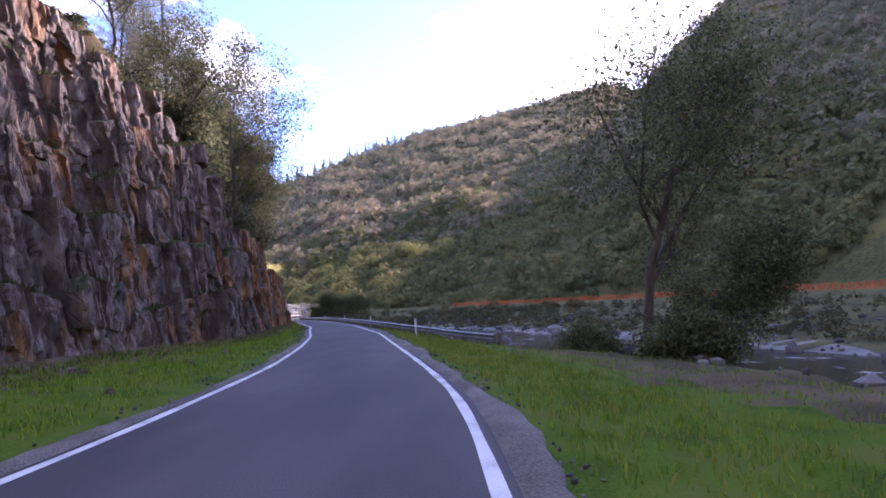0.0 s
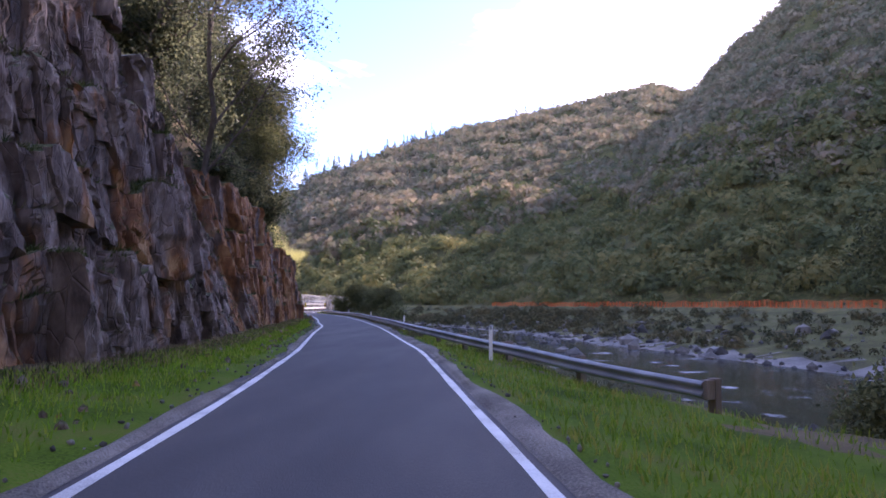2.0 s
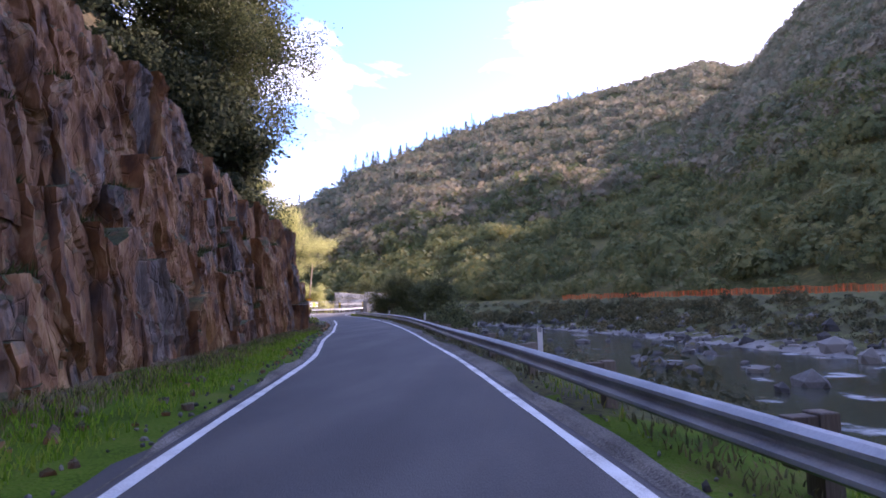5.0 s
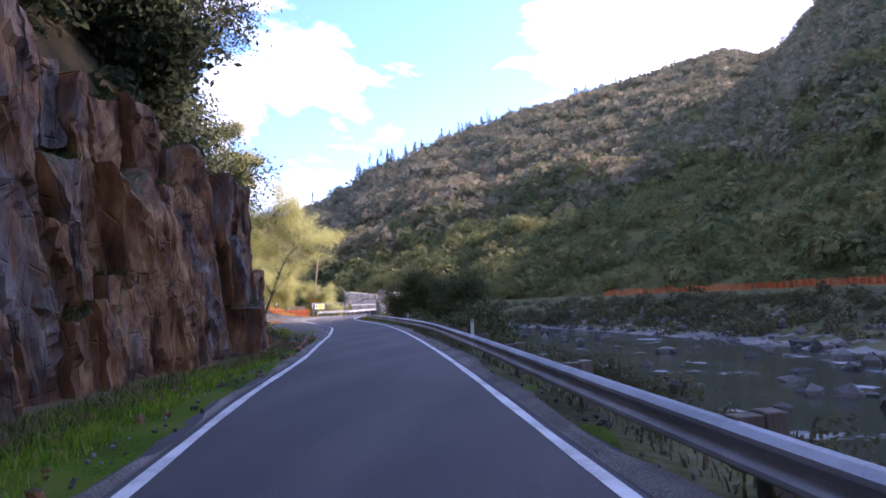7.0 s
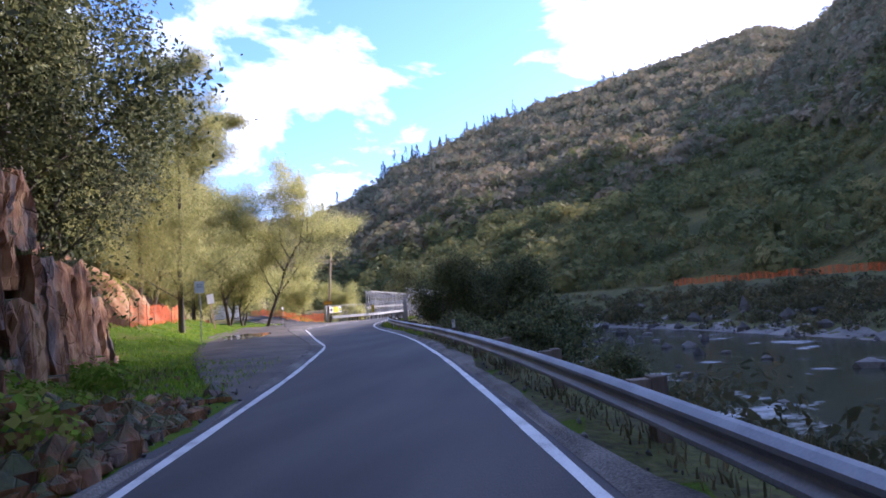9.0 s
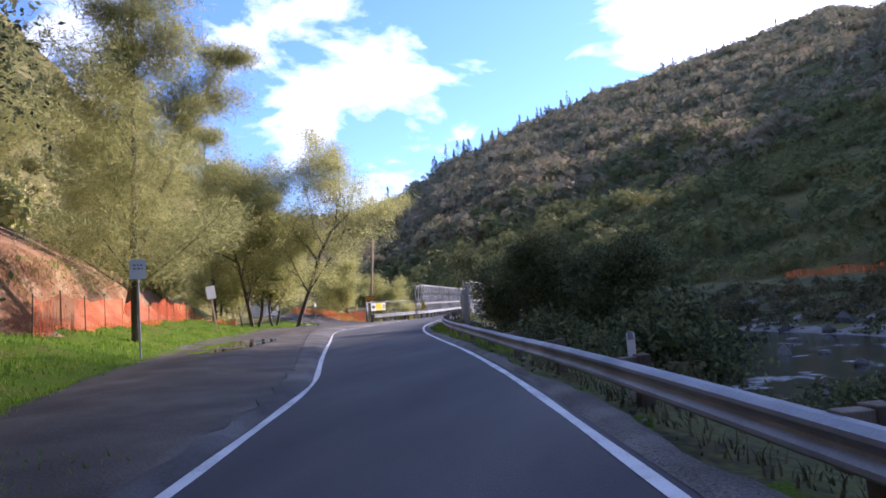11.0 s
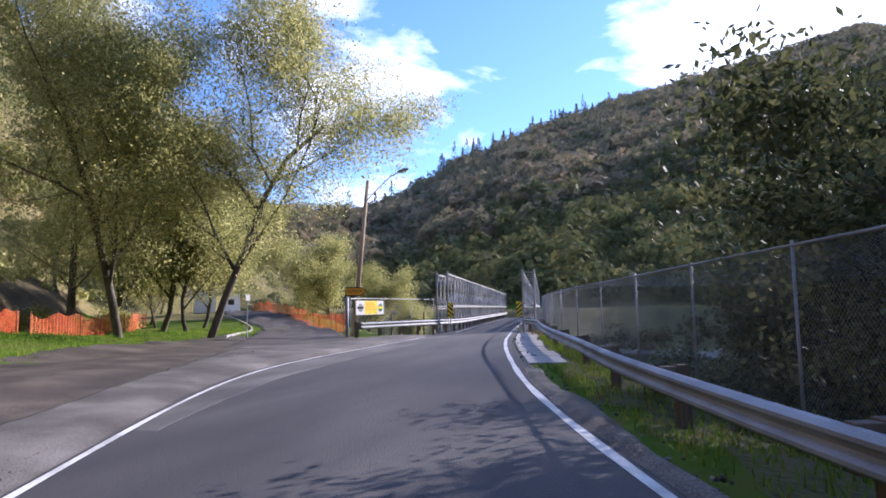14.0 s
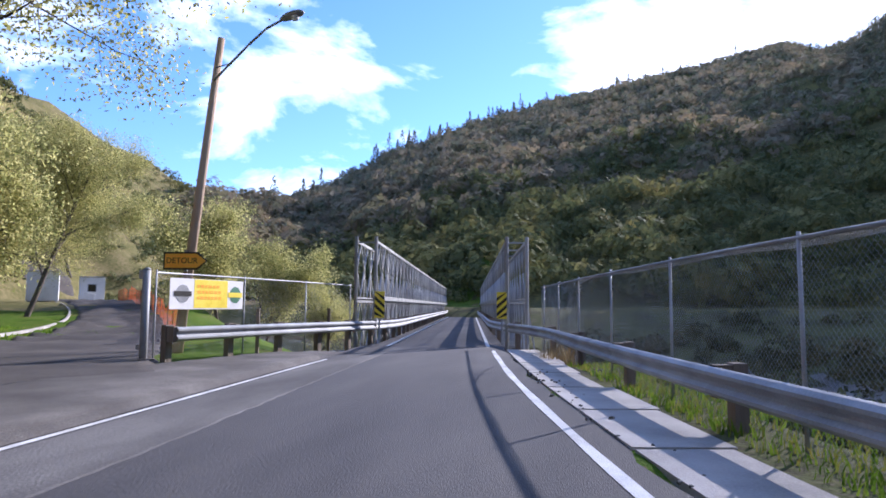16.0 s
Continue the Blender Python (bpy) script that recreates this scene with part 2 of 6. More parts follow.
def rock_material():
    """Layered slate: dark grey-brown faces, rust-coloured stains, moss on the flatter ledges, pale fresh breaks."""
    m = bpy.data.materials.new("cliff_rock")
    m.use_nodes = True
    nt = m.node_tree
    n, lk = nt.nodes.new, nt.links.new
    b = nt.nodes["Principled BSDF"]
    b.inputs["Roughness"].default_value, b.inputs["Specular IOR Level"].default_value = 0.72, 0.4
    geo = n("ShaderNodeNewGeometry")

    def noisy(scale, detail, stretch, rough=0.55):
        mp, t = n("ShaderNodeMapping"), n("ShaderNodeTexNoise")
        mp.inputs["Scale"].default_value = stretch
        mp.inputs["Rotation"].default_value = (radians(-5), 0, 0)
        t.inputs["Scale"].default_value, t.inputs["Detail"].default_value, t.inputs["Roughness"].default_value = scale, detail, rough
        lk(geo.outputs["Position"], mp.inputs["Vector"])
        lk(mp.outputs["Vector"], t.inputs["Vector"])
        return t.outputs["Fac"]

    def ramped(sock, stops):
        r = n("ShaderNodeValToRGB")
        e = r.color_ramp.elements
        while len(e) < len(stops):
            e.new(0.5)
        for el, (p, c) in zip(e, stops):
            el.position, el.color = p, (*c, 1)
        lk(sock, r.inputs["Fac"])
        return r.outputs["Color"]

    def mixed(f, a, c):
        x = n("ShaderNodeMix")
        x.data_type = "RGBA"
        lk(f, x.inputs["Factor"])
        lk(a, x.inputs["A"])
        lk(c, x.inputs["B"])
        return x.outputs["Result"]

    base = ramped(noisy(1.7, 12, (1, 1.4, 0.55), 0.62), [(0.34, (0.062, 0.043, 0.034)), (0.48, (0.155, 0.112, 0.09)), (0.60, (0.28, 0.215, 0.18)), (0.72, (0.48, 0.42, 0.37))])
    rust = ramped(noisy(2.2, 8, (1, 1, 0.5)), [(0.35, (0.11, 0.05, 0.026)), (0.52, (0.33, 0.15, 0.06)), (0.68, (0.54, 0.32, 0.145))])
    # the tall faces past the bend are more rusty than the broken ones before it
    pos, more, sm = n("ShaderNodeSeparateXYZ"), n("ShaderNodeMapRange"), n("ShaderNodeMath")
    lk(geo.outputs["Position"], pos.inputs["Vector"])
    more.inputs["From Min"].default_value, more.inputs["From Max"].default_value = 36.0, 50.0
    more.inputs["To Min"].default_value, more.inputs["To Max"].default_value = -0.035, 0.10
    lk(pos.outputs["Y"], more.inputs["Value"])
    sm.operation = "ADD"
    lk(noisy(0.75, 6, (1, 1, 0.36), 0.6), sm.inputs[0])
    lk(more.outputs["Result"], sm.inputs[1])
    # each block has its own tone and its own share of rust
    info, rnd, turn = n("ShaderNodeObjectInfo"), n("ShaderNodeMath"), n("ShaderNodeMath")
    rnd.operation, turn.operation = "ADD", "FRACT"
    lk(info.outputs["Random"], rnd.inputs[0])
    lk(geo.outputs["Random Per Island"], rnd.inputs[1])
    lk(rnd.outputs["Value"], turn.inputs[0])
    share = n("ShaderNodeMath")
    share.operation = "MULTIPLY_ADD"
    lk(turn.outputs["Value"], share.inputs[0])
    share.inputs[1].default_value = 0.07
    lk(sm.outputs["Value"], share.inputs[2])
    where = ramped(share.outputs["Value"], [(0.535, (0, 0, 0)), (0.63, (1, 1, 1))])
    col = mixed(where, base, rust)
    tone, again_, hsv = n("ShaderNodeMath"), n("ShaderNodeMath"), n("ShaderNodeHueSaturation")
    tone.operation, again_.operation = "MULTIPLY", "FRACT"
    lk(turn.outputs["Value"], tone.inputs[0])
    tone.inputs[1].default_value = 7.31
    lk(tone.outputs["Value"], again_.inputs[0])
    span = n("ShaderNodeMapRange")
    span.inputs["To Min"].default_value, span.inputs["To Max"].default_value = 0.78, 1.1
    lk(again_.outputs["Value"], span.inputs["Value"])
    lk(span.outputs["Result"], hsv.inputs["Value"])
    lk(col, hsv.inputs["Color"])
    col = hsv.outputs["Color"]
    sep, up = n("ShaderNodeSeparateXYZ"), n("ShaderNodeMapRange")
    lk(geo.outputs["Normal"], sep.inputs["Vector"])
    up.inputs["From Min"].default_value, up.inputs["From Max"].default_value = 0.35, 0.7
    lk(sep.outputs["Z"], up.inputs["Value"])
    mossy, mul = noisy(1.4, 6, (1, 1, 1)), n("ShaderNodeMath")
    mul.operation = "MULTIPLY"
    lk(ramped(mossy, [(0.34, (0, 0, 0)), (0.50, (1, 1, 1))]), mul.inputs[0])
    lk(up.outputs["Result"], mul.inputs[1])
    moss = ramped(noisy(6, 6, (1, 1, 1)), [(0.35, (0.035, 0.042, 0.012)), (0.65, (0.10, 0.11, 0.03))])
    col = mixed(mul.outputs["Value"], col, moss)
    lk(col, b.inputs["Base Color"])
    bp = n("ShaderNodeBump")
    bp.inputs["Strength"].default_value, bp.inputs["Distance"].default_value = 1.0, 0.07
    vm, vor, gap, both = n("ShaderNodeMapping"), n("ShaderNodeTexVoronoi"), n("ShaderNodeMapRange"), n("ShaderNodeMath")
    vm.inputs["Scale"].default_value, vm.inputs["Rotation"].default_value = (1, 1.2, 0.42), (radians(-9), 0, 0)
    vor.feature = "DISTANCE_TO_EDGE"
    vor.inputs["Scale"].default_value = 2.6
    lk(geo.outputs["Position"], vm.inputs["Vector"])
    lk(vm.outputs["Vector"], vor.inputs["Vector"])
    gap.inputs["From Max"].default_value, gap.inputs["To Max"].default_value = 0.03, 0.4
    lk(vor.outputs["Distance"], gap.inputs["Value"])
    both.operation = "ADD"
    lk(noisy(6.0, 12, (1, 1.3, 0.4), 0.72), both.inputs[0])
    lk(gap.outputs["Result"], both.inputs[1])
    lk(both.outputs["Value"], bp.inputs["Height"])
    lk(bp.outputs["Normal"], b.inputs["Normal"])
    return m


M["rock"] = rock_material()


def water_material():
    m = bpy.data.materials.new("river_water")
    m.use_nodes = True
    nt = m.node_tree
    n, lk = nt.nodes.new, nt.links.new
    b = nt.nodes["Principled BSDF"]
    b.inputs["Roughness"].default_value, b.inputs["IOR"].default_value = 0.12, 1.33
    geo, t, f, r, bp = n("ShaderNodeNewGeometry"), n("ShaderNodeTexNoise"), n("ShaderNodeTexNoise"), n("ShaderNodeValToRGB"), n("ShaderNodeBump")
    t.inputs["Scale"].default_value, t.inputs["Detail"].default_value = 1.6, 5
    f.inputs["Scale"].default_value, f.inputs["Detail"].default_value = 0.3, 9
    f.inputs["Roughness"].default_value = 0.62
    for o in (t, f):
        lk(geo.outputs["Position"], o.inputs["Vector"])
    e = r.color_ramp.elements
    e[0].position, e[0].color = 0.575, (0.045, 0.05, 0.035, 1)
    e[1].position, e[1].color = 0.67, (0.62, 0.64, 0.64, 1)
    lk(f.outputs["Fac"], r.inputs["Fac"])
    lk(r.outputs["Color"], b.inputs["Base Color"])
    bp.inputs["Strength"].default_value, bp.inputs["Distance"].default_value = 0.22, 0.12
    lk(t.outputs["Fac"], bp.inputs["Height"])
    lk(bp.outputs["Normal"], b.inputs["Normal"])
    return m


M["water"] = water_material()


def puddle_material():
    m = bpy.data.materials.new("puddle")
    m.use_nodes = True
    b = m.node_tree.nodes["Principled BSDF"]
    b.inputs["Base Color"].default_value, b.inputs["Roughness"].default_value = (0.03, 0.026, 0.02, 1), 0.03
    return m


M["puddle"] = puddle_material()

# ---- helpers for meshes ----


def mesh_of(name, verts, faces, mat, smooth=False, mats=None, index=None):
    me = bpy.data.meshes.new(name)
    if isinstance(faces, np.ndarray):
        v, f = np.asarray(verts, np.float32), np.asarray(faces, np.int32)
        me.vertices.add(len(v))
        me.vertices.foreach_set("co", v.ravel())
        me.loops.add(f.size)
        me.loops.foreach_set("vertex_index", f.ravel())
        me.polygons.add(len(f))
        me.polygons.foreach_set("loop_start", np.arange(0, f.size, f.shape[1], dtype=np.int32))
    else:
        me.from_pydata(verts, [], faces)
    for x in mats or ([mat] if mat else []):
        me.materials.append(x)
    if index is not None:
        me.polygons.foreach_set("material_index", index.astype(np.int32))
    me.polygons.foreach_set("use_smooth", np.full(len(me.polygons), smooth))
    me.update(calc_edges=True)
    return me


def thing(name, label, category, group="", kind="", at=(0, 0, 0), rz=0.0):
    ob = new(name)
    ob.matrix_world = pose(*at, 0, 0, rz)
    return tagged(ob, label, category, group, kind)


def part(name, data, parent, label="", at=None):
    ob = new(name, data)
    ob.parent = parent
    if at is not None:
        ob.matrix_basis = at
    if label:
        ob["label"] = label
    return ob


class Shape:
    """Collects boxes, tubes and sheets into one mesh."""

    def __init__(self):
        self.v, self.f = [], []

    def add(self, verts, faces):
        k = len(self.v)
        self.v += [tuple(p) for p in verts]
        self.f += [tuple(i + k for i in q) for q in faces]
        return self

    def box(self, lo, hi, bevel=0.0):
        (a, b, c), (d, e, f) = lo, hi
        if not bevel:
            v = [(a, b, c), (d, b, c), (d, e, c), (a, e, c), (a, b, f), (d, b, f), (d, e, f), (a, e, f)]
            return self.add(v, [(0, 3, 2, 1), (4, 5, 6, 7), (0, 1, 5, 4), (1, 2, 6, 5), (2, 3, 7, 6), (3, 0, 4, 7)])
        w = bevel
        v = []
        for z, i in ((c, w), (c + w, 0), (f - w, 0), (f, w)):
            v += [(a + i, b + i, z), (d - i, b + i, z), (d - i, e - i, z), (a + i, e - i, z)]
        q = [(3, 2, 1, 0), (12, 13, 14, 15)]
        for r in range(3):
            for k in range(4):
                q.append((4 * r + k, 4 * r + (k + 1) % 4, 4 * r + 4 + (k + 1) % 4, 4 * r + 4 + k))
        return self.add(v, q)

    def tube(self, p, q, r0, r1=None, sides=6, caps=True):
        p, q = Vector(p), Vector(q)
        r1 = r0 if r1 is None else r1
        d = (q - p).normalized()
        s = d.orthogonal().normalized()
        t = d.cross(s)
        v = []
        for c, r in ((p, r0), (q, r1)):
            for k in range(sides):
                a = 2 * math.pi * k / sides
                v.append(c + (s * math.cos(a) + t * math.sin(a)) * r)
        f = [(k, (k + 1) % sides, sides + (k + 1) % sides, sides + k) for k in range(sides)]
        if caps:
            f += [tuple(reversed(range(sides))), tuple(range(sides, 2 * sides))]
        return self.add(v, f)

    def beam(self, p, q, w, h, up=(0, 0, 1)):
        """A bar of rectangular section from p to q: w across, h along up."""
        p, q, up = Vector(p), Vector(q), Vector(up)
        d = (q - p).normalized()
        s = d.cross(up)
        s = s.normalized() if s.length > 1e-5 else d.orthogonal().normalized()
        u = s.cross(d).normalized()
        v = [c + s * (i * w / 2) + u * (j * h / 2) for c in (p, q) for i, j in ((-1, -1), (1, -1), (1, 1), (-1, 1))]
        return self.add(v, [(0, 1, 2, 3), (7, 6, 5, 4), (0, 4, 5, 1), (1, 5, 6, 2), (2, 6, 7, 3), (3, 7, 4, 0)])

    def sweep(self, profile, line, closed=False):
        """A profile of (sideways, up) swept along a line of points, kept upright."""
        line = [Vector(p) for p in line]
        n, m = len(profile), len(line)
        v = []
        for i, p in enumerate(line):
            d = line[min(i + 1, m - 1)] - line[max(i - 1, 0)]
            s = Vector((d.y, -d.x, 0)).normalized()
            v += [p + s * a + Vector((0, 0, b)) for a, b in profile]
        f = []
        for i in range(m - 1):
            for k in range(n if closed else n - 1):
                f.append((i * n + k, i * n + (k + 1) % n, (i + 1) * n + (k + 1) % n, (i + 1) * n + k))
        if closed:
            f += [tuple(range(n)), tuple(reversed(range((m - 1) * n, m * n)))]
        return self.add(v, f)

    def mesh(self, name, mat, smooth=False):
        return mesh_of(name, self.v, self.f, mat, smooth)


# ---- plan: the road's edges, the river, the hills ----
LEFT = np.array([(-30, -2.6), (-12, -3.4), (0, -3.7), (7, -3.8), (15.5, -4.5), (24.5, -5.9), (34, -7.7), (46, -10.5), (56, -12.6), (64.4, -15.2), (71.5, -17.0), (77, -18.7), (84.5, -20.9), (95.3, -24.5), (100.6, -27.2), (106, -29.8), (112.5, -32.9), (120.5, -36.8), (125, -38.6), (129, -39.4), (134, -39.6), (142, -40.1), (150, -40.5), (220, -49.7), (300, -60)])
RIGHT = np.array([(-30, 1.2), (-12, 0.6), (0, 0.4), (6.5, 0.2), (9.5, 0.0), (15.4, -0.9), (25.5, -2.6), (34.6, -4.1), (38.7, -5.1), (46.4, -6.8), (55.4, -8.9), (60.4, -10.3), (66.5, -11.9), (71.9, -13.4), (79, -15.5), (87, -18.0), (95.1, -20.8), (101.5, -23.3), (107.2, -25.8), (114.1, -28.7), (119.8, -30.7), (124.1, -32.0), (128.3, -33.0), (134.6, -34.4), (141, -35.6), (150, -36.9), (220, -46.1), (300, -56.5)])
RIVER = np.array([(-300, 70), (-60, 38), (-20, 30), (30, 18), (65, 8), (90, 0), (115, -8), (140, -18), (170, -36), (195, -62), (215, -100), (240, -200), (300, -400)])
RAIL = np.array([(27.5, 4.4), (30, 3.3), (33, 2.45), (36.5, 1.75), (42, 1.15), (48, 0.85), (57, 0.66), (66, 0.66), (76, 0.80), (82, 0.95), (90, 0.85), (100, 0.7), (115, 1.0), (128, 1.5), (140, 1.5), (150, 1.4)])
FOOT = np.array([(-30, 5.2), (0, 5.2), (15, 4.8), (21, 4.2), (27, 3.2), (33, 2.5), (45, 2.4), (58, 2.2), (66, 1.7), (71, 1.2), (76, 1.05), (78, 1.7), (80, 3.0), (85, 4.4), (92, 6.8)])
CREST = np.array([(-30, 12), (0, 12), (18, 12), (29, 11.2), (34, 8.6), (40, 7.7), (47, 7.5), (55, 7.6), (60, 6.9), (66, 6.0), (72, 5.0), (76, 5.2), (78, 5.0), (80, 4.4), (84, 3.6), (88, 2.6), (92, 1.0)])


def tab(table, y):
    return np.interp(y, table[:, 0], table[:, 1])


def smoothed(a, b, x):
    t = np.clip((x - a) / (b - a), 0, 1)
    return t * t * (3 - 2 * t)


def waves(x, y, size, seed):
    """A soft sum of sines, between about -1 and 1."""
    rng = np.random.RandomState(seed)
    out = 0
    for k in range(7):
        a, ph, s = rng.uniform(0, 6.28), rng.uniform(0, 6.28), size * rng.uniform(0.5, 1.6)
        out = out + np.sin((x * np.cos(a) + y * np.sin(a)) * 6.28 / s + ph + 1.3 * np.sin((x * np.sin(a) - y * np.cos(a)) * 4.1 / s + 2 * ph))
    return out / 3.5


# azimuth from +y to the right, height of the skyline in degrees, its distance, where the slope begins
HILLS = np.array([(-180, 20, 250, 100), (-90, 30, 200, 90), (-60, 24, 220, 100), (-50, 18.3, 240, 95), (-40, 13, 280, 110), (-28, 7.3, 400, 170), (-24, 7.4, 500, 190), (-21, 8.8, 560, 190),
                  (-16, 11.6, 640, 165), (-10, 14.0, 700, 145), (-2, 16.6, 820, 130), (16.5, 19.6, 1000, 100), (18.5, 18.7, 1000, 95), (20.5, 18.8, 900, 92), (22.6, 19.8, 560, 88), (25, 22.0, 520, 86), (30, 25.6, 490, 83), (32, 27.2, 480, 82), (35, 28.5, 470, 80), (42, 29.0, 450, 78),
                  (80, 28, 350, 75), (150, 28, 280, 90), (180, 20, 250, 100)])
HX, HY = -15.0, 70.0


def far_hill(x, y):
    r, az = np.hypot(x - HX, y - HY), np.degrees(np.arctan2(x - HX, y - HY))
    e, rr, rb = (np.interp(az, HILLS[:, 0], HILLS[:, k]) for k in (1, 2, 3))
    top = rr * np.tan(np.radians(e)) + 1.3
    t = np.clip((r - rb) / (rr - rb), 0, None)
    z = top * np.where(t < 1, np.maximum(t, 0) ** 1.08, 1 - 0.35 * np.clip(t - 1, 0, 2))
    inside = np.clip(t * 4, 0, 1) * np.clip((1.04 - t) * 6, 0, 1)
    return z + inside * (waves(x, y, 110, 3) * 5 + waves(x, y, 40, 4) * 1.6) + np.clip(t * 3, 0, 1) * waves(x, y, 60, 5) * 1.6


def ground_z(x, y):
    x, y = np.asarray(x, float), np.asarray(y, float)
    l, r, rc = tab(LEFT, y), tab(RIGHT, y), tab(RIVER, y)
    dl, dr, dv = (l - x) * 0.94, (x - r) * 0.94, (x - rc) * 0.92
    near = waves(x, y, 3.5, 8) * 0.05 * (1 - 0.8 * smoothed(86, 96, y) * (dl > 0) * (dl < 8))
    # left of the road: verge, then the cliff's top and the slope above it; past the cliff an open strip and a hillside
    foot, crest = tab(FOOT, y), tab(CREST, y)
    verge = np.clip(dl - 0.4, 0, 30) * 0.07
    edge = foot + 0.30 * crest + 1.3
    steep = smoothed(42, 52, y)
    high = (crest - 0.5 + 0.3 * steep) * smoothed(edge - 0.7 * steep, edge + 1.8 - steep, dl) + np.clip(dl - edge - 1.2 + 1.5 * steep, 0, 12) * (0.5 + 1.0 * steep) + np.clip(dl - edge - 12, 0, 32) * 0.6
    z_cliff = verge + high
    lift = np.interp(dl, [0, 2.2, 2.8, 5.9, 6.7, 10, 14, 60], [0, 0.12, 0.20, 0.205, 0.5, 1.37, 1.8, 2.2]) * smoothed(84, 100, y) * (1 - 0.88 * smoothed(122, 137, y))
    back = np.interp(y, [80, 95, 106, 118, 132, 145, 170], [6.5, 10.5, 9.8, 11.8, 15, 26, 40])
    z_open = lift + 1.2 * smoothed(158, 182, y) * smoothed(8, 16, dl) + (np.clip(dl - back, 0, 40) * 0.5 + 1.6 * smoothed(back, back + 2.4, dl)) * smoothed(back, back + 2, dl)
    wc = smoothed(88, 79, y)
    z_left = wc * z_cliff + (1 - wc) * z_open
    # right of the road: shoulder, bank, river bed, gravel bar, the bench of the other road
    z_bank = -0.14 * np.clip(dr - 0.5, 0, 1.9) * (1 - smoothed(121, 130, y)) - (0.10 + 0.5 * smoothed(24, 42, y)) * np.clip(dr - 2.6, 0, 8)
    z_bank = np.maximum(z_bank, -3.2)
    z_bed = np.where(dv > 0, np.interp(dv, [0, 8, 9.5, 20, 30, 34, 42, 60], [-4.4, -4.3, -3.2, -1.7, 0.4, 1.2, 1.2, 1.8]), np.interp(-dv, [0, 8, 9.5, 14, 20], [-4.4, -4.3, -3.1, -2.4, 0.0]))
    z_right = np.where(dv > -9.5, z_bed, z_bank)
    z = np.where(dl > 0, z_left, np.where(dr > 0, z_right, -0.05))
    wb = smoothed(143, 152, y)
    open_side = np.where(dl > 14, z_left, 0.0)
    z = (1 - wb) * z + wb * np.where(dv > -20, z_bed, open_side)
    off = np.maximum(dl, dr)
    z = z + np.clip(off, 0, 1) * near * np.clip(off / 3, 0.3, 3)
    z = z - 0.10 * (off <= 0.2)
    return z + far_hill(x, y)


def drop_to(x, y, dz=0.0):
    return float(ground_z(x, y)) + dz

# ---- the ground: one sheet to the horizon ----


def steps(*runs):
    out = []
    for a, b, s in runs:
        out += list(np.arange(a, b - 1e-6, s))
    return np.array(out + [runs[-1][1]])


def build_ground():
    gx = steps((-1800, -600, 100), (-600, -260, 20), (-260, -110, 7.5), (-110, -70, 2.0), (-70, 20, 0.8), (20, 70, 2.5), (70, 320, 10), (320, 700, 20), (700, 1800, 100))
    gy = steps((-900, -300, 60), (-300, -40, 13), (-40, 160, 0.8), (160, 260, 3.0), (260, 1200, 12), (1200, 2600, 140))
    X, Y = np.meshgrid(gx, gy)
    Z = ground_z(X, Y)
    nx, ny = len(gx), len(gy)
    v = np.stack([X, Y, Z], -1).reshape(-1, 3)
    i = np.arange(nx * ny).reshape(ny, nx)
    f = np.stack([i[:-1, :-1], i[:-1, 1:], i[1:, 1:], i[1:, :-1]], -1).reshape(-1, 4)
    c = v[f].mean(1)
    x, y = c[:, 0], c[:, 1]
    l, r, rc = tab(LEFT, y), tab(RIGHT, y), tab(RIVER, y)
    dl, dr, dv = (l - x) * 0.94, (x - r) * 0.94, (x - rc) * 0.92
    w = waves(x, y, 4, 21)
    idx = np.full(len(f), 3)
    hill_l = (dl > 0)
    idx[hill_l & ((dl < 40) | (np.hypot(x - HX, y - HY) < 125))] = 1
    idx[hill_l & (y < 88) & (dl < tab(FOOT, y) + 0.3)] = 0
    back = np.interp(y, [80, 95, 106, 118, 132, 145, 170], [6.5, 10.5, 9.8, 11.8, 15, 26, 40])
    strip = hill_l & (y >= 84) & (y < 175) & (dl < back + 0.6)
    idx[strip] = 0
    idx[hill_l & (y > 98) & (y < 136) & (dl > back - 0.2) & (dl < back + 7 + 2 * w)] = 5
    idx[(dl > -3) & (dl < 0.5)] = 0
    idx[(dr > 0) & (dr < 2.4 + w + 2.5 * (y < 32))] = 0
    idx[(dr >= 2.4 + w + 2.5 * (y < 32)) & (dv < -7)] = 1
    idx[(dr > 0.4) & (dv < -7) & (y > 48) & (y < 101)] = 7
    idx[(dr > 1.0) & (dv < -7) & (y >= 101)] = 7
    idx[(dr > 0) & (dv >= -7) & (dv < 13 + 2 * w)] = 4
    idx[(dv >= 13 + 2 * w) & (dv < 33)] = 7
    idx[(dv >= 33) & (dv < 42)] = 3
    az = np.degrees(np.arctan2(x - HX, y - HY))
    idx[(az < -24) & (az > -48) & (np.hypot(x - HX, y - HY) > 115)] = 6
    me = mesh_of("ground", v, f, None, True, [M["grass_ground"], M["soil"], M["gravel"], M["hill"], M["river_stone"], M["red_soil"], M["hill_grass"], M["bank_soil"]], idx)
    tagged(new("ground", me), "river valley ground with green verges and scrub hillsides", "ground", kind="structure")


build_ground()


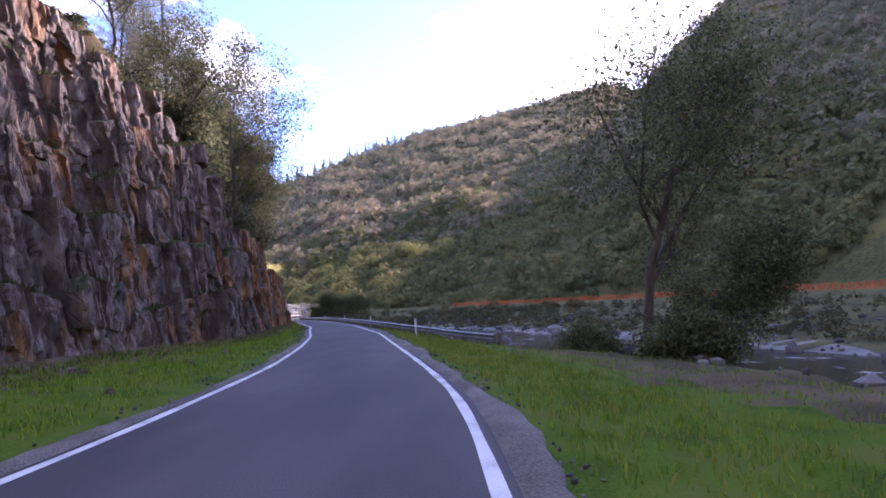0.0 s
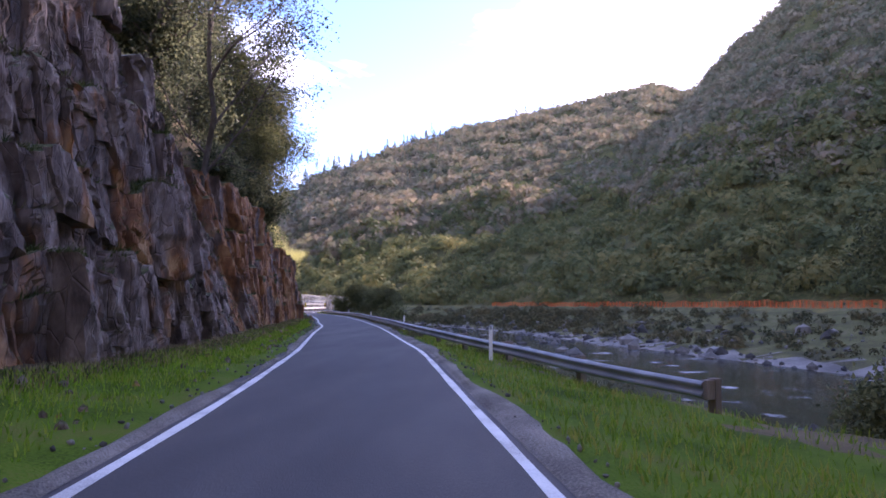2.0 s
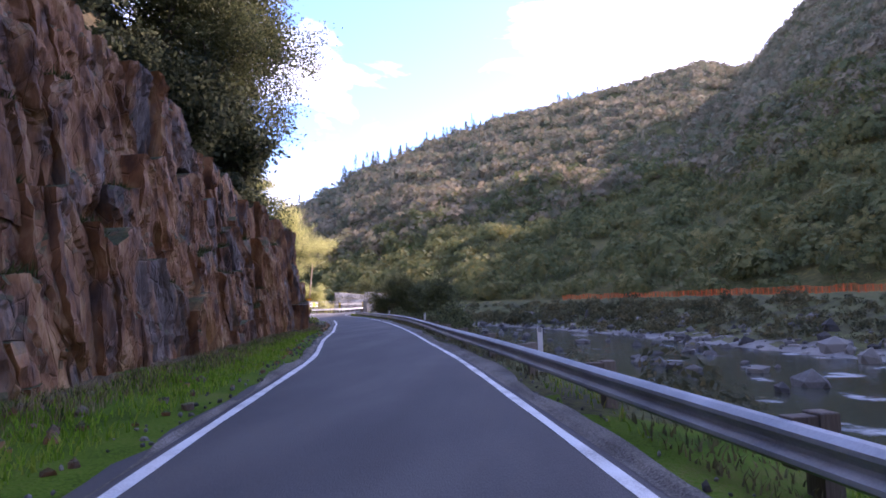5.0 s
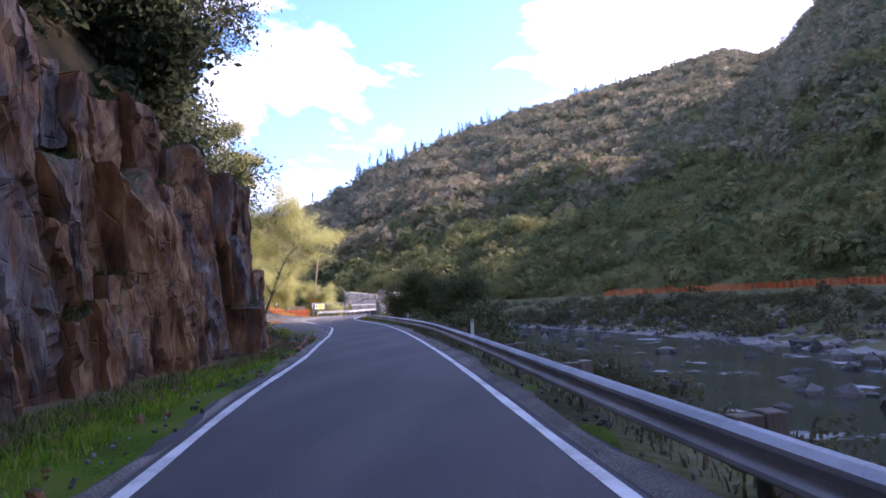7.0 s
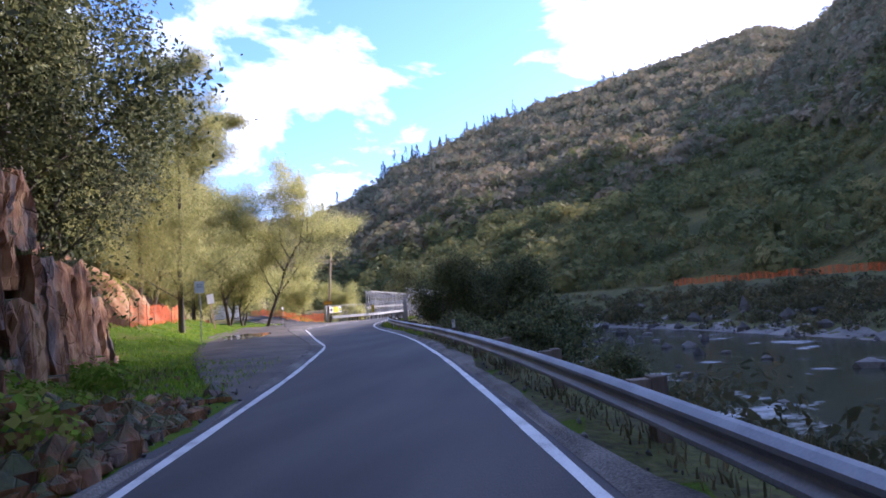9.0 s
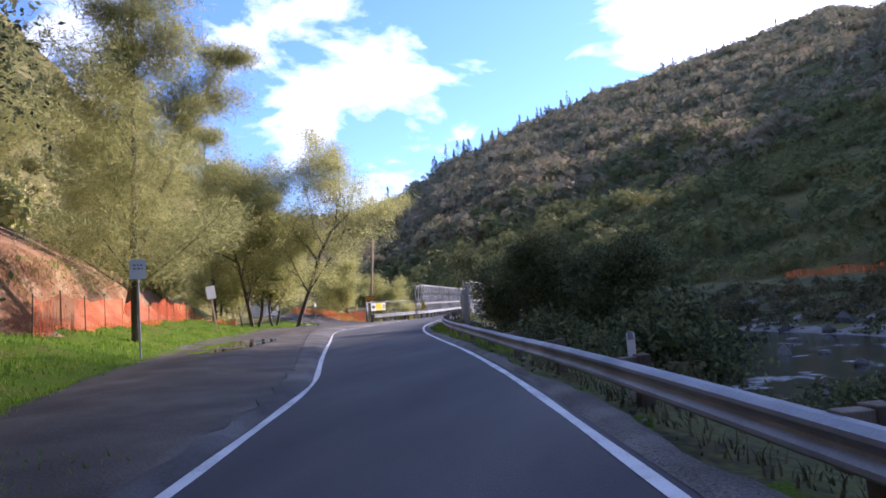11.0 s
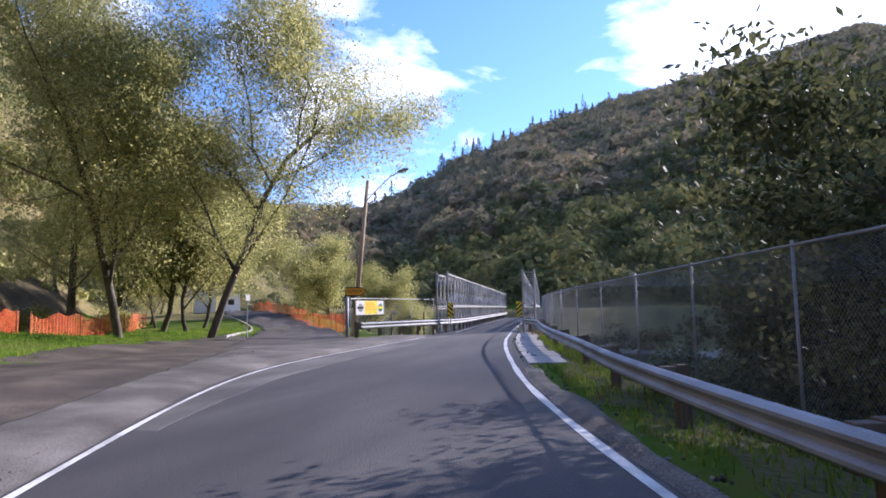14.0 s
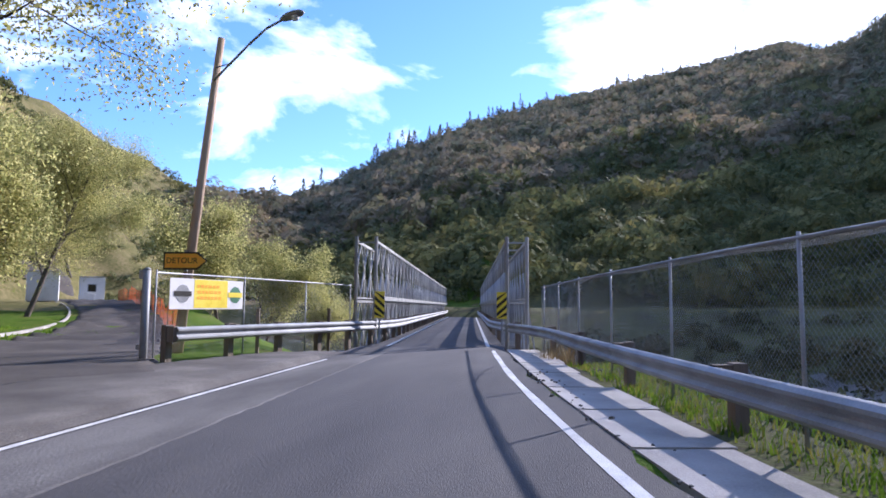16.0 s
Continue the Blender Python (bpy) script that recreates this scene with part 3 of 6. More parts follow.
def strip(name, ys, xa, xb, z, mat, cols=6, crown=0.0, rough=0.0):
    """A sheet between two edges, given at the stations ys."""
    v, f = [], []
    n = cols + 1
    for j, y in enumerate(ys):
        for k in range(n):
            t = k / cols
            v.append((xa[j] + (xb[j] - xa[j]) * t, y, z + crown * 4 * t * (1 - t)))
    for j in range(len(ys) - 1):
        for k in range(cols):
            f.append((j * n + k, j * n + k + 1, (j + 1) * n + k + 1, (j + 1) * n + k))
    return mesh_of(name, v, f, mat, True)


YS = np.arange(-40, 150.5, 0.5)
wob = lambda seed, a: np.array([a * noise.noise((y * 0.6, seed, 0)) + 0.5 * a * noise.noise((y * 2.3, seed, 5)) for y in YS])
road = new("road", strip("road", YS, tab(LEFT, YS) - 0.38 + wob(1, 0.14), tab(RIGHT, YS) + 0.40 + wob(2, 0.14), 0.0, M["asphalt"], 8))
tagged(road, "dark grey asphalt one-lane road winding along the river", "road", kind="structure")


def painted(name, table, off, width, y0, y1, label, thin=lambda y: 1.0):
    ys = np.arange(y0, y1, 0.5)
    x = tab(table, ys)
    # rounded over the bends
    for _ in range(24):
        x[1:-1] = (x[:-2] + 2 * x[1:-1] + x[2:]) / 4
    w = width / 2 * (1 + 0.12 * np.sin(ys * 1.7)) * thin(ys)
    me = strip(name, ys, x + off - w, x + off + w, 0.006, M["line"], 1)
    return tagged(new(name, me), label, "road marking", kind="structure")


painted("edge_line", LEFT, 0.0, 0.135, -30, 144, "worn white painted edge line on the cliff side", lambda y: np.interp(y, [108, 122], [1.0, 0.62]))
painted("edge_line", RIGHT, 0.0, 0.125, -30, 148, "worn white painted edge line on the river side")

# ---- river ----
ys = np.arange(-120, 216, 3.0)
xc = tab(RIVER, ys)
tagged(new("water", strip("water", ys, xc - 11.5, xc + 11.5, -3.0, M["water"], 14)), "grey-green mountain river with white rapids", "river", kind="structure")

# ---- the cliff ----


def build_cliff():
    """A backing sheet, and in front of it the blocks into which the joints part the rock."""
    rng = np.random.RandomState(60)
    q = np.arange(-24.0, 92.0, 0.4)
    rows, dz = 60, 0.25
    crest = tab(CREST, q) + 0.5 * waves(q, 0 * q, 3.1, 51)
    Q, Z = np.meshgrid(q, -0.6 + dz * np.arange(rows), indexing="ij")

    def calm(y):
        return smoothed(45, 52, y)

    def loose(y):
        """Where the face is a slope of small splinters."""
        return smoothed(36.9, 37.6, y) * (1 - smoothed(45, 51, y))

    def chance(a, b, k):
        r = np.sin(a * 12.9898 + b * 78.233 + k * 37.719) * 43758.5453
        return r - np.floor(r)

    def lean(y):
        return 0.15 - 0.09 * calm(y) + 0.1 * loose(y)

    def batter(y, z):
        s = loose(y)
        return (0.27 * (1 - s) + 0.42 * s) * z

    def face(y, z):
        return tab(LEFT, y) - tab(FOOT, y) / 0.94 - 0.35

    over = np.clip(Z - crest[:, None], 0, None)
    under = np.minimum(Z, crest[:, None])
    Yw = Q - lean(Q) * np.clip(under, 0, None)
    X = face(Yw, Z) - batter(Q, np.maximum(under, 0)) - 0.62 - 0.75 * over + 0.15 * waves(Q, Z, 2.5, 58)
    v = np.stack([X, Yw, under + 0.12 * over - 0.1], -1).reshape(-1, 3)
    i = np.arange(len(q) * rows).reshape(len(q), rows)
    f = np.stack([i[:-1, :-1], i[:-1, 1:], i[1:, 1:], i[1:, :-1]], -1).reshape(-1, 4)
    f = f[(Z[:-1, :-1] < (crest + 3.2)[:-1, None]).reshape(-1)]
    cliff = tagged(new("rock_cliff", mesh_of("rock_cliff", v, f, M["rock"])), "fractured dark slate road cut with rust stains and moss", "cliff", kind="structure")

    # joints: each stretch is split again and again, across and along, and each split shifts its halves
    cells = []

    def split(qa, qb, za, zb, off, level, floor=None):
        y = (qa + qb) / 2
        s, c = float(loose(y)), float(calm(y))
        far = y < 3
        w = (0.62 + 0.30 * c) * (1 - s) + 0.34 * s + 0.9 * far
        h = (1.7 + 1.3 * c) * (1 - s) + 0.7 * s + 1.2 * far
        big = rng.uniform(0.6, 2.2)
        amp = (0.34 - 0.21 * c - 0.16 * s) * 0.62 ** level
        if (qb - qa) / w > big or (zb - za) / h > big:
            k = rng.uniform(0.25, 0.75)
            if (qb - qa) / w > (zb - za) / h or qb - qa > 1.9:
                m = qa + (qb - qa) * k
                halves = ((qa, m, za, zb), (m, qb, za, zb))
            else:
                m = za + (zb - za) * k
                halves = ((qa, qb, za, m), (qa, qb, m, zb))
            for r in halves:
                split(*r, off + rng.normal(0, amp), level + 1, floor)
        else:
            cells.append((qa, qb, za, zb, off, (za + zb) / 2 if floor is None else floor))

    edge = -24.0
    while edge < 90.5:
        wide = rng.uniform(2.2, 4.2)
        nxt = min(edge + wide, 91.0)
        if edge < 36.7 < nxt:
            nxt = 36.7
        mid = (edge + nxt) / 2
        top = float(np.interp(mid, q, crest)) + rng.uniform(-0.3, 0.5)
        if mid < 36.7:
            # the broken part stands in storeys, each set back behind the one below
            cut = [-0.5] + [h for h in 2.1 + 2.25 * np.arange(5) + 0.45 * float(waves(np.array(mid), np.array(0.0), 9.0, 55)) if h < top - 0.6] + [top]
            for low, high in zip(cut[:-1], cut[1:]):
                split(edge, nxt, low, high, rng.normal(0, 0.12), 1, (max(low, 0) + high) / 2)
        else:
            split(edge, nxt, -0.5, top, 0.0, 0)
        edge = nxt
    rest_v, rest_f, count, ledges, singles = [], [], 0, [], 0
    for qa, qb, za, zb, off, floor in cells:
        qc, zc = (qa + qb) / 2, (za + zb) / 2
        if zb < 0.1:
            continue
        top = float(np.interp(qc, q, crest))
        if za > top - 0.1:
            continue
        zb = min(zb, top + rng.uniform(0.0, 0.45))
        w, h = qb - qa - rng.uniform(0.0, 0.022), zb - za - rng.uniform(0.0, 0.022)
        if h < 0.15:
            continue
        fade = float(np.clip((92 - qc) / 9, 0.15, 1))
        off = float(np.clip(off * fade, -0.42, 0.6))
        g = 0.085 if 5 < qc < 82 else (0.13 if qc > 5 else 0.3)
        nu, nv = max(2, int(w / g)) + 1, max(2, int(h / (g * 1.5))) + 1
        s, t = np.linspace(-w / 2, w / 2, nu), np.linspace(-h / 2, h / 2, nv)
        S, T = np.meshgrid(s, t, indexing="ij")
        sl, c = float(loose(qc)), float(calm(qc))
        rough = 1 - 0.2 * c
        d = S * rng.normal(0.05, 0.20 * rough + 0.04) + T * rng.normal(-0.03, 0.06)
        for _ in range(2):
            a = rng.uniform(0, 6.283)
            steep = rng.uniform(0.3, 1.6) * rough
            reach = abs(math.cos(a)) * w / 2 + abs(math.sin(a)) * h / 2
            d = np.minimum(d, steep * (reach * rng.uniform(0.6, 1.2) - (math.cos(a) * S + math.sin(a) * T)))
        # the joints run unevenly
        qa_, za_ = qc + S, zc + T
        bow = np.clip(za_ / 1.0, 0, 1)
        qq = qa_ + 0.16 * waves(qa_, za_ * 0.45, 1.5, 71) * bow
        zz = za_ + 0.24 * waves(qa_, za_ * 0.6, 1.9, 72) * bow
        # cleavage: upright splinters and chips that end at different depths
        for a, b, deep, k in ((0.42, 1.1, 0.16, 81), (0.17, 0.55, 0.10, 82), (0.085, 0.26, 0.05, 83)):
            ii = np.floor((qa_ + za_ * (0.05 + 0.25 * sl)) / a + 3.0 * chance(np.floor(za_ / (b * 3)), 1.0, k))
            t1 = za_ / b + 9 * chance(ii, 2.0, k) + 0.7 * (qa_ / a - ii)
            jj = np.floor(t1)
            tone = chance(ii, jj, k) - 0.5
            d = d + deep * (0.5 + 0.5 * rough) * (tone + 0.5 * (t1 - jj - 0.5) * (chance(ii, jj, k + 7) - 0.7))
        d = d + rng.normal(0, 0.01, d.shape)
        d = np.clip(d, -0.45, 0.4)
        ring = np.zeros_like(d)
        ring[0], ring[-1], ring[:, 0], ring[:, -1] = 1, 1, 1, 1
        d = d - ring * rng.uniform(0.0, 0.035, d.shape)
        dip = (0.06 + 0.3 * sl) * T

        def place(a, b, depth):
            yy = a - lean(a) * np.clip(b, 0, None)
            return np.stack([face(yy, b) - batter(np.full_like(a, qc), np.full_like(b, max(floor, 0.0))) + depth, yy, b], -1)

        front = place(qq, zz, d + off - dip).reshape(-1, 3)
        i = np.arange(nu * nv).reshape(nu, nv)
        quads = np.stack([i[:-1, :-1], i[1:, :-1], i[1:, 1:], i[:-1, 1:]], -1).reshape(-1, 4)
        loop = np.concatenate([i[:, 0], i[-1, 1:], i[-2::-1, -1], i[0, -2:0:-1]])
        back = front[loop] - (1.15, 0, 0)
        m = len(loop)
        k = nu * nv + np.arange(m)
        walls = np.stack([loop, k, np.roll(k, -1), np.roll(loop, -1)], -1)
        bv, bf = np.concatenate([front, back]), np.concatenate([quads, walls])
        line = front[i[:, -1]]
        ledges.append((line, 0.55))
        if singles < 300 and (10 < qc < 36.8 or 52 < qc < 70) and w * h > 0.5:
            singles += 1
            part("rock_block", mesh_of("rock_block", bv, bf, M["rock"]), cliff)
        else:
            rest_v.append(bv)
            rest_f.append(bf + count)
            count += len(bv)
    rest = part("rock_face", mesh_of("rock_face", np.concatenate(rest_v), np.concatenate(rest_f), M["rock"]), cliff, "closely jointed rock in smaller blocks")
    tagged(rest, kind="stuff")
    # moss and weeds rooted on the ledges
    p = []
    for line, deep in ledges:
        y = float(line[:, 1].mean())
        if line[0, 2] < 0.7 or rng.uniform() > (0.8 if y < 36 else 0.35):
            continue
        n = int(len(line) * rng.uniform(2, 9))
        k = rng.randint(0, len(line), n)
        p.append(line[k] + np.stack([-0.03 - rng.uniform(0, deep, n), rng.normal(0, 0.06, n), np.full(n, -0.01)], -1))
    p = np.concatenate(p)
    n = len(p)
    p = np.repeat(p, 4, 0) + rng.normal(0, 0.035, (4 * n, 3)) * (1, 1, 0.1)
    n = len(p)
    a, h, bend = rng.uniform(0, 6.28, n), rng.uniform(0.04, 0.17, n) * rng.uniform(0.5, 1.5, n), rng.normal(0, 0.06, (n, 2))
    s = np.stack([np.cos(a), np.sin(a), 0 * a], -1) * 0.012
    t = p + np.stack([bend[:, 0] + 0.05, bend[:, 1], h], -1)
    w = np.stack([p - s, p + s, t + s * 0.3, t - s * 0.3], 1).reshape(-1, 3)
    tagged(new("ledge_weeds", mesh_of("ledge_weeds", w, np.arange(4 * n).reshape(-1, 4), M["weed"])), "moss and small weeds on the ledges of the cliff", "weeds", kind="stuff")


build_cliff()

# ---- guardrails ----
WBEAM = [(0.0, 0.0), (0.03, 0.012), (0.082, 0.05), (0.082, 0.085), (0.03, 0.125), (0.02, 0.156), (0.03, 0.187), (0.082, 0.227), (0.082, 0.262), (0.03, 0.30), (0.0, 0.312)]


def smooth_line(points, step):
    p = np.array(points, float)
    for _ in range(3):
        q = [p[0]]
        for a, b in zip(p[:-1], p[1:]):
            q += [a * 0.75 + b * 0.25, a * 0.25 + b * 0.75]
        p = np.array(q + [p[-1]])
    d = np.concatenate([[0], np.cumsum(np.linalg.norm(np.diff(p, axis=0), axis=1))])
    s = np.arange(0, d[-1] + 1e-6, step)
    return np.stack([np.interp(s, d, p[:, k]) for k in range(p.shape[1])], -1)


def guardrail(label, line, side, post_mat, post_every=1.905, end=0):
    """line: points (x, y, height of the top). side: +1 where the beam's face looks to the left of the line's way."""
    g = thing("guardrail", label, "guardrail")
    pts = smooth_line(line, 0.635)
    bead = [(-side * a, b - 0.312) for a, b in WBEAM] + [(-side * (a - 0.006), b - 0.312) for a, b in reversed(WBEAM)]
    seg = 6
    for i in range(0, len(pts) - 1, seg):
        run = pts[i:min(i + seg + 1, len(pts))]
        if len(run) < 2:
            continue
        part("beam", Shape().sweep(bead, run, True).mesh("beam", M["zinc"], False), g)
    for i in range(0, len(pts), 6 if side > 0 else 3):
        p = pts[i]
        q = pts[min(i + 1, len(pts) - 1)] - pts[max(i - 1, 0)]
        a = math.degrees(math.atan2(q[1], q[0]))
        zg = min(drop_to(p[0], p[1]), p[2] - 0.5)
        s = Shape().box((-0.09, -0.075, zg - 0.25 - p[2]), (0.09, 0.075, 0.04), 0.008)
        m = pose(p[0], p[1], p[2], 0, 0, a) @ Matrix.Translation((0, -side * 0.27, 0))
        part("post", s.mesh("post", post_mat), g, at=m)
        b = Shape().box((-0.07, -0.10, -0.33), (0.07, 0.10, 0.02), 0.006)
        part("block", b.mesh("block", post_mat), g, at=pose(p[0], p[1], p[2], 0, 0, a) @ Matrix.Translation((0, -side * 0.10, 0)))
    return g


def rail_top(y):
    return float(np.interp(y, [27.5, 33, 40, 50, 100, 115, 128, 150], [0.02, 0.27, 0.42, 0.48, 0.48, 0.55, 0.66, 0.72]))


rail_line = [(float(tab(RIGHT, y)) + float(tab(RAIL, y)) / 0.95, y, rail_top(y)) for y in (27.5, 30, 33, 36.5, 40, 44, 48, 52, 56, 60, 65, 70, 75, 80, 85, 90, 95, 100, 104, 108, 112, 116, 120, 124, 128, 132, 136, 140, 144, 148)]
BR = Vector((-0.1305, 0.9914, 0))
BS = Vector((0.9914, 0.1305, 0))
DECK0 = Vector((-38.72, 150.9, 0))


def on_bridge(s, c, z=0.0):
    """A place on the bridge: s metres along it, c to the right of its middle."""
    return DECK0 + BR * s + BS * c + Vector((0, 0, z))


rail_line += [tuple(on_bridge(s, 1.85, 0.72)) for s in (2, 10, 30, 64)]
guardrail("galvanised W-beam guardrail on timber posts along the river bank", rail_line, 1, M["post_wood"])
left_line = [(-42.9, 141.5, 0.80), (-42.0, 145.0, 0.80), (-41.2, 148.6, 0.78)] + [tuple(on_bridge(s, -1.85, 0.74)) for s in (2, 10, 30, 64)]
guardrail("galvanised W-beam guardrail leading onto the bridge", left_line, -1, M["post_wood"])

# ---- panel bridge ----
BL, PANEL, PH = 64.05, 3.05, 2.12


def panel_mesh():
    s = Shape()
    w = 0.09
    for z in (0.05, PH - 0.05):
        s.beam((0, 0, z), (PANEL, 0, z), w, 0.10)
    for x in (0.05, PANEL / 2, PANEL - 0.05):
        s.beam((x, 0, 0.1), (x, 0, PH - 0.1), 0.06, 0.06, (1, 0, 0))
    for x0 in (0.05, PANEL / 2):
        x1 = x0 + PANEL / 2 - 0.05
        xm = (x0 + x1) / 2
        s.beam((x0, 0, PH / 2), (xm, 0, PH - 0.1), 0.05, 0.05)
        s.beam((xm, 0, PH - 0.1), (x1, 0, PH / 2), 0.05, 0.05)
        s.beam((x0, 0, PH / 2), (xm, 0, 0.1), 0.05, 0.05)
        s.beam((xm, 0, 0.1), (x1, 0, PH / 2), 0.05, 0.05)
    return s.mesh("panel", M["truss_steel"])


def build_bridge():
    b = thing("panel_bridge", "galvanised steel panel truss bridge, one lane wide, with double-storey side trusses", "bridge")
    rot = math.degrees(math.atan2(BR.y, BR.x))
    me = panel_mesh()
    n = int(BL / PANEL)
    for c in (-2.32, -3.02, 2.32, 3.02):
        truss = part("truss", None, b)
        for i in range(n):
            for z in (-0.62, 1.50):
                p = on_bridge(i * PANEL, c, z)
                part("panel", me, truss, at=pose(p.x, p.y, p.z, 0, 0, rot))
    for i in range(n + 1):
        s = Shape()
        s.beam(on_bridge(i * PANEL, -3.3, -0.42), on_bridge(i * PANEL, 3.3, -0.42), 0.16, 0.36)
        part("transom", s.mesh("transom", M["truss_steel"]), b)
        for sg in (-1, 1):
            for a, b_ in (((2.32, 3.55), (3.02, 3.55)), ((2.32, 1.5), (3.02, 1.5)), ((3.02, 1.4), (3.32, -0.4))):
                s = Shape().beam(on_bridge(i * PANEL, sg * a[0], a[1]), on_bridge(i * PANEL, sg * b_[0], b_[1]), 0.055, 0.055)
                part("brace", s.mesh("brace", M["truss_steel"]), b)
    for sg in (-1, 1):
        for c in (2.32, 3.02):
            s = Shape().tube(on_bridge(-0.1, sg * c, -0.7), on_bridge(-0.1, sg * c, 3.75), 0.07, sides=8)
            part("end_post", s.mesh("end_post", M["truss_steel"]), b)
    s = Shape()
    s.beam(on_bridge(-2.5, 0, -0.13), on_bridge(BL + 6, 0, -0.13), 4.3, 0.22)
    part("deck", s.mesh("deck", M["asphalt"]), b, "asphalt-covered deck")
    for sg in (-1, 1):
        s = Shape()
        s.beam(on_bridge(0, sg * 2.2, 1.56), on_bridge(BL, sg * 2.2, 1.56), 0.05, 0.16)
        part("handrail", s.mesh("handrail", M["zinc"]), b, "pale steel rail along the truss")
        s = Shape()
        s.beam(on_bridge(-2, sg * 1.62, 0.0), on_bridge(BL, sg * 1.62, 0.0), 0.12, 0.012)
        part("edge_stripe", s.mesh("edge_stripe", M["line"]), b, "white painted edge line")


build_bridge()


def abutment(name, s0, s1):
    s = Shape()
    s.beam(on_bridge(s0, 0, -2.2), on_bridge(s1, 0, -2.2), 7.4, 3.9)
    tagged(new(name, s.mesh(name, M["concrete"])), "concrete bridge abutment set into the river bank", "abutment", kind="structure")


abutment("abutment", -1.6, -0.4)
abutment("abutment", BL - 0.5, BL + 1)

# ---- trees ----


def leaf_quads(rng, centres, spread, count, size, flat=0.7, wide=0.5):
    c = np.repeat(np.asarray(centres, float), count, 0)
    n = len(c)
    c = c + rng.normal(0, 1, (n, 3)) * spread * np.array([1, 1, flat])
    a = rng.normal(0, 1, (n, 3))
    a /= np.linalg.norm(a, axis=1, keepdims=True)
    b = rng.normal(0, 1, (n, 3))
    b -= (a * b).sum(1, keepdims=True) * a
    b /= np.linalg.norm(b, axis=1, keepdims=True)
    s = size * rng.uniform(0.6, 1.3, (n, 1))
    v = np.stack([c - a * s, c + b * s * wide, c + a * s, c - b * s * wide], 1).reshape(-1, 3)
    return v, np.arange(4 * n).reshape(-1, 4)


def grow(rng, shape, tips, p, d, length, radius, level, spec):
    """A limb of tapered pieces that bends, with side limbs; its end and twigs are kept as tips."""
    pieces = 8 if (level == 0 and spec is PINE) else (5 if level == 0 else 4)
    step = length / pieces
    q, dirv = Vector(p), Vector(d).normalized()
    r = radius
    start, whole = q.copy(), level == 3
    for k in range(pieces):
        bend = Vector(rng.normal(0, spec["wob"], 3))
        dirv = (dirv + bend + Vector((0, 0, spec["up"])) * (0.15 if level else 0.05)).normalized()
        e = q + dirv * step
        r2 = r * ((0.84 if spec is PINE else 0.86) if level == 0 else 0.74)
        if not whole:
            shape.tube(q, e, r, r2, 7 if level == 0 else (5 if level == 1 else 3), False)
        t = (k + 1) / pieces
        if level < spec["levels"] and t > (spec["bare"] if level == 0 else 0.2):
            for _ in range(spec["kids"][level]):
                side = Matrix.Rotation(rng.uniform(0, 6.283), 3, dirv) @ dirv.orthogonal().normalized()
                spread = spec["spread"][level]
                nd = (dirv * (1 - spread) + side * spread + Vector((0, 0, spec["lift"][level]))).normalized()
                taper = spec["taper"](t) if level == 0 else 1.15 - 0.5 * t
                grow(rng, shape, tips, q.lerp(e, rng.uniform(0.2, 1)), nd, length * spec["ratio"][level] * taper * rng.uniform(0.7, 1.3), r2 * spec["thin"], level + 1, spec)
        if level >= spec["leafy"]:
            tips.append(tuple(e))
        q, r = e, r2
    if whole:
        shape.tube(start, q, radius, r, 3, False)
    tips.append(tuple(q))


OAK = dict(wob=0.17, up=0.5, levels=3, bare=0.3, kids=(2, 2, 2), spread=(0.62, 0.6, 0.6), lift=(0.2, 0.12, 0.05), ratio=(0.62, 0.55, 0.5), thin=0.62, taper=lambda t: 1.25 - 0.5 * t, leafy=2)
PINE = dict(wob=0.03, up=0.3, levels=2, bare=0.2, kids=(4, 2, 0), spread=(0.85, 0.6, 0.5), lift=(0.3, 0.12, 0), ratio=(0.26, 0.42, 0.4), thin=0.3, taper=lambda t: 1.3 - 1.0 * t, leafy=1)
BUSH = dict(wob=0.2, up=0.4, levels=2, bare=0.1, kids=(3, 3, 0), spread=(0.7, 0.6, 0.5), lift=(0.25, 0.1, 0), ratio=(0.75, 0.55, 0.5), thin=0.6, taper=lambda t: 1.1 - 0.3 * t, leafy=1)


def tree(name, label, seed, at, height, spec, leaf, leaves=14, size=0.075, spread=0.36, trunk=0.2, lean=(0, 0), stems=1, wide=0.5):
    rng = np.random.RandomState(seed)
    t = thing(name, label, "shrub" if name == "shrub" else "tree", at=at)
    wood, tips = Shape(), []
    for k in range(stems):
        a = rng.uniform(0, 6.28)
        sp = 0.0 if stems == 1 else 0.35
        grow(rng, wood, tips, (0.3 * math.cos(a) * (stems > 1), 0.3 * math.sin(a) * (stems > 1), -0.4), (lean[0] + sp * math.cos(a), lean[1] + sp * math.sin(a), 1), height * (0.72 if spec is not PINE else 0.97), trunk, 0, spec)
    part("trunk", wood.mesh("trunk", M["bark"], True), t, "bark-covered trunk and limbs")
    v, f = leaf_quads(rng, tips, spread, leaves, size, 0.7, wide)
    part("crown", mesh_of("crown", v, f, leaf), t, "loose crown of fine needles" if spec is PINE else "loose crown of small leaves")
    return t


def again(t, x, y, turn, scale, label="", dz=-0.2):
    """Another tree of the same kind, turned and scaled."""
    c = copy_thing(t, pose(x, y, drop_to(x, y, dz), 0, 0, turn) @ Matrix.Scale(scale, 4))
    return tagged(c, label)


def planted(x, y):
    return (x, y, drop_to(x, y, -0.2))


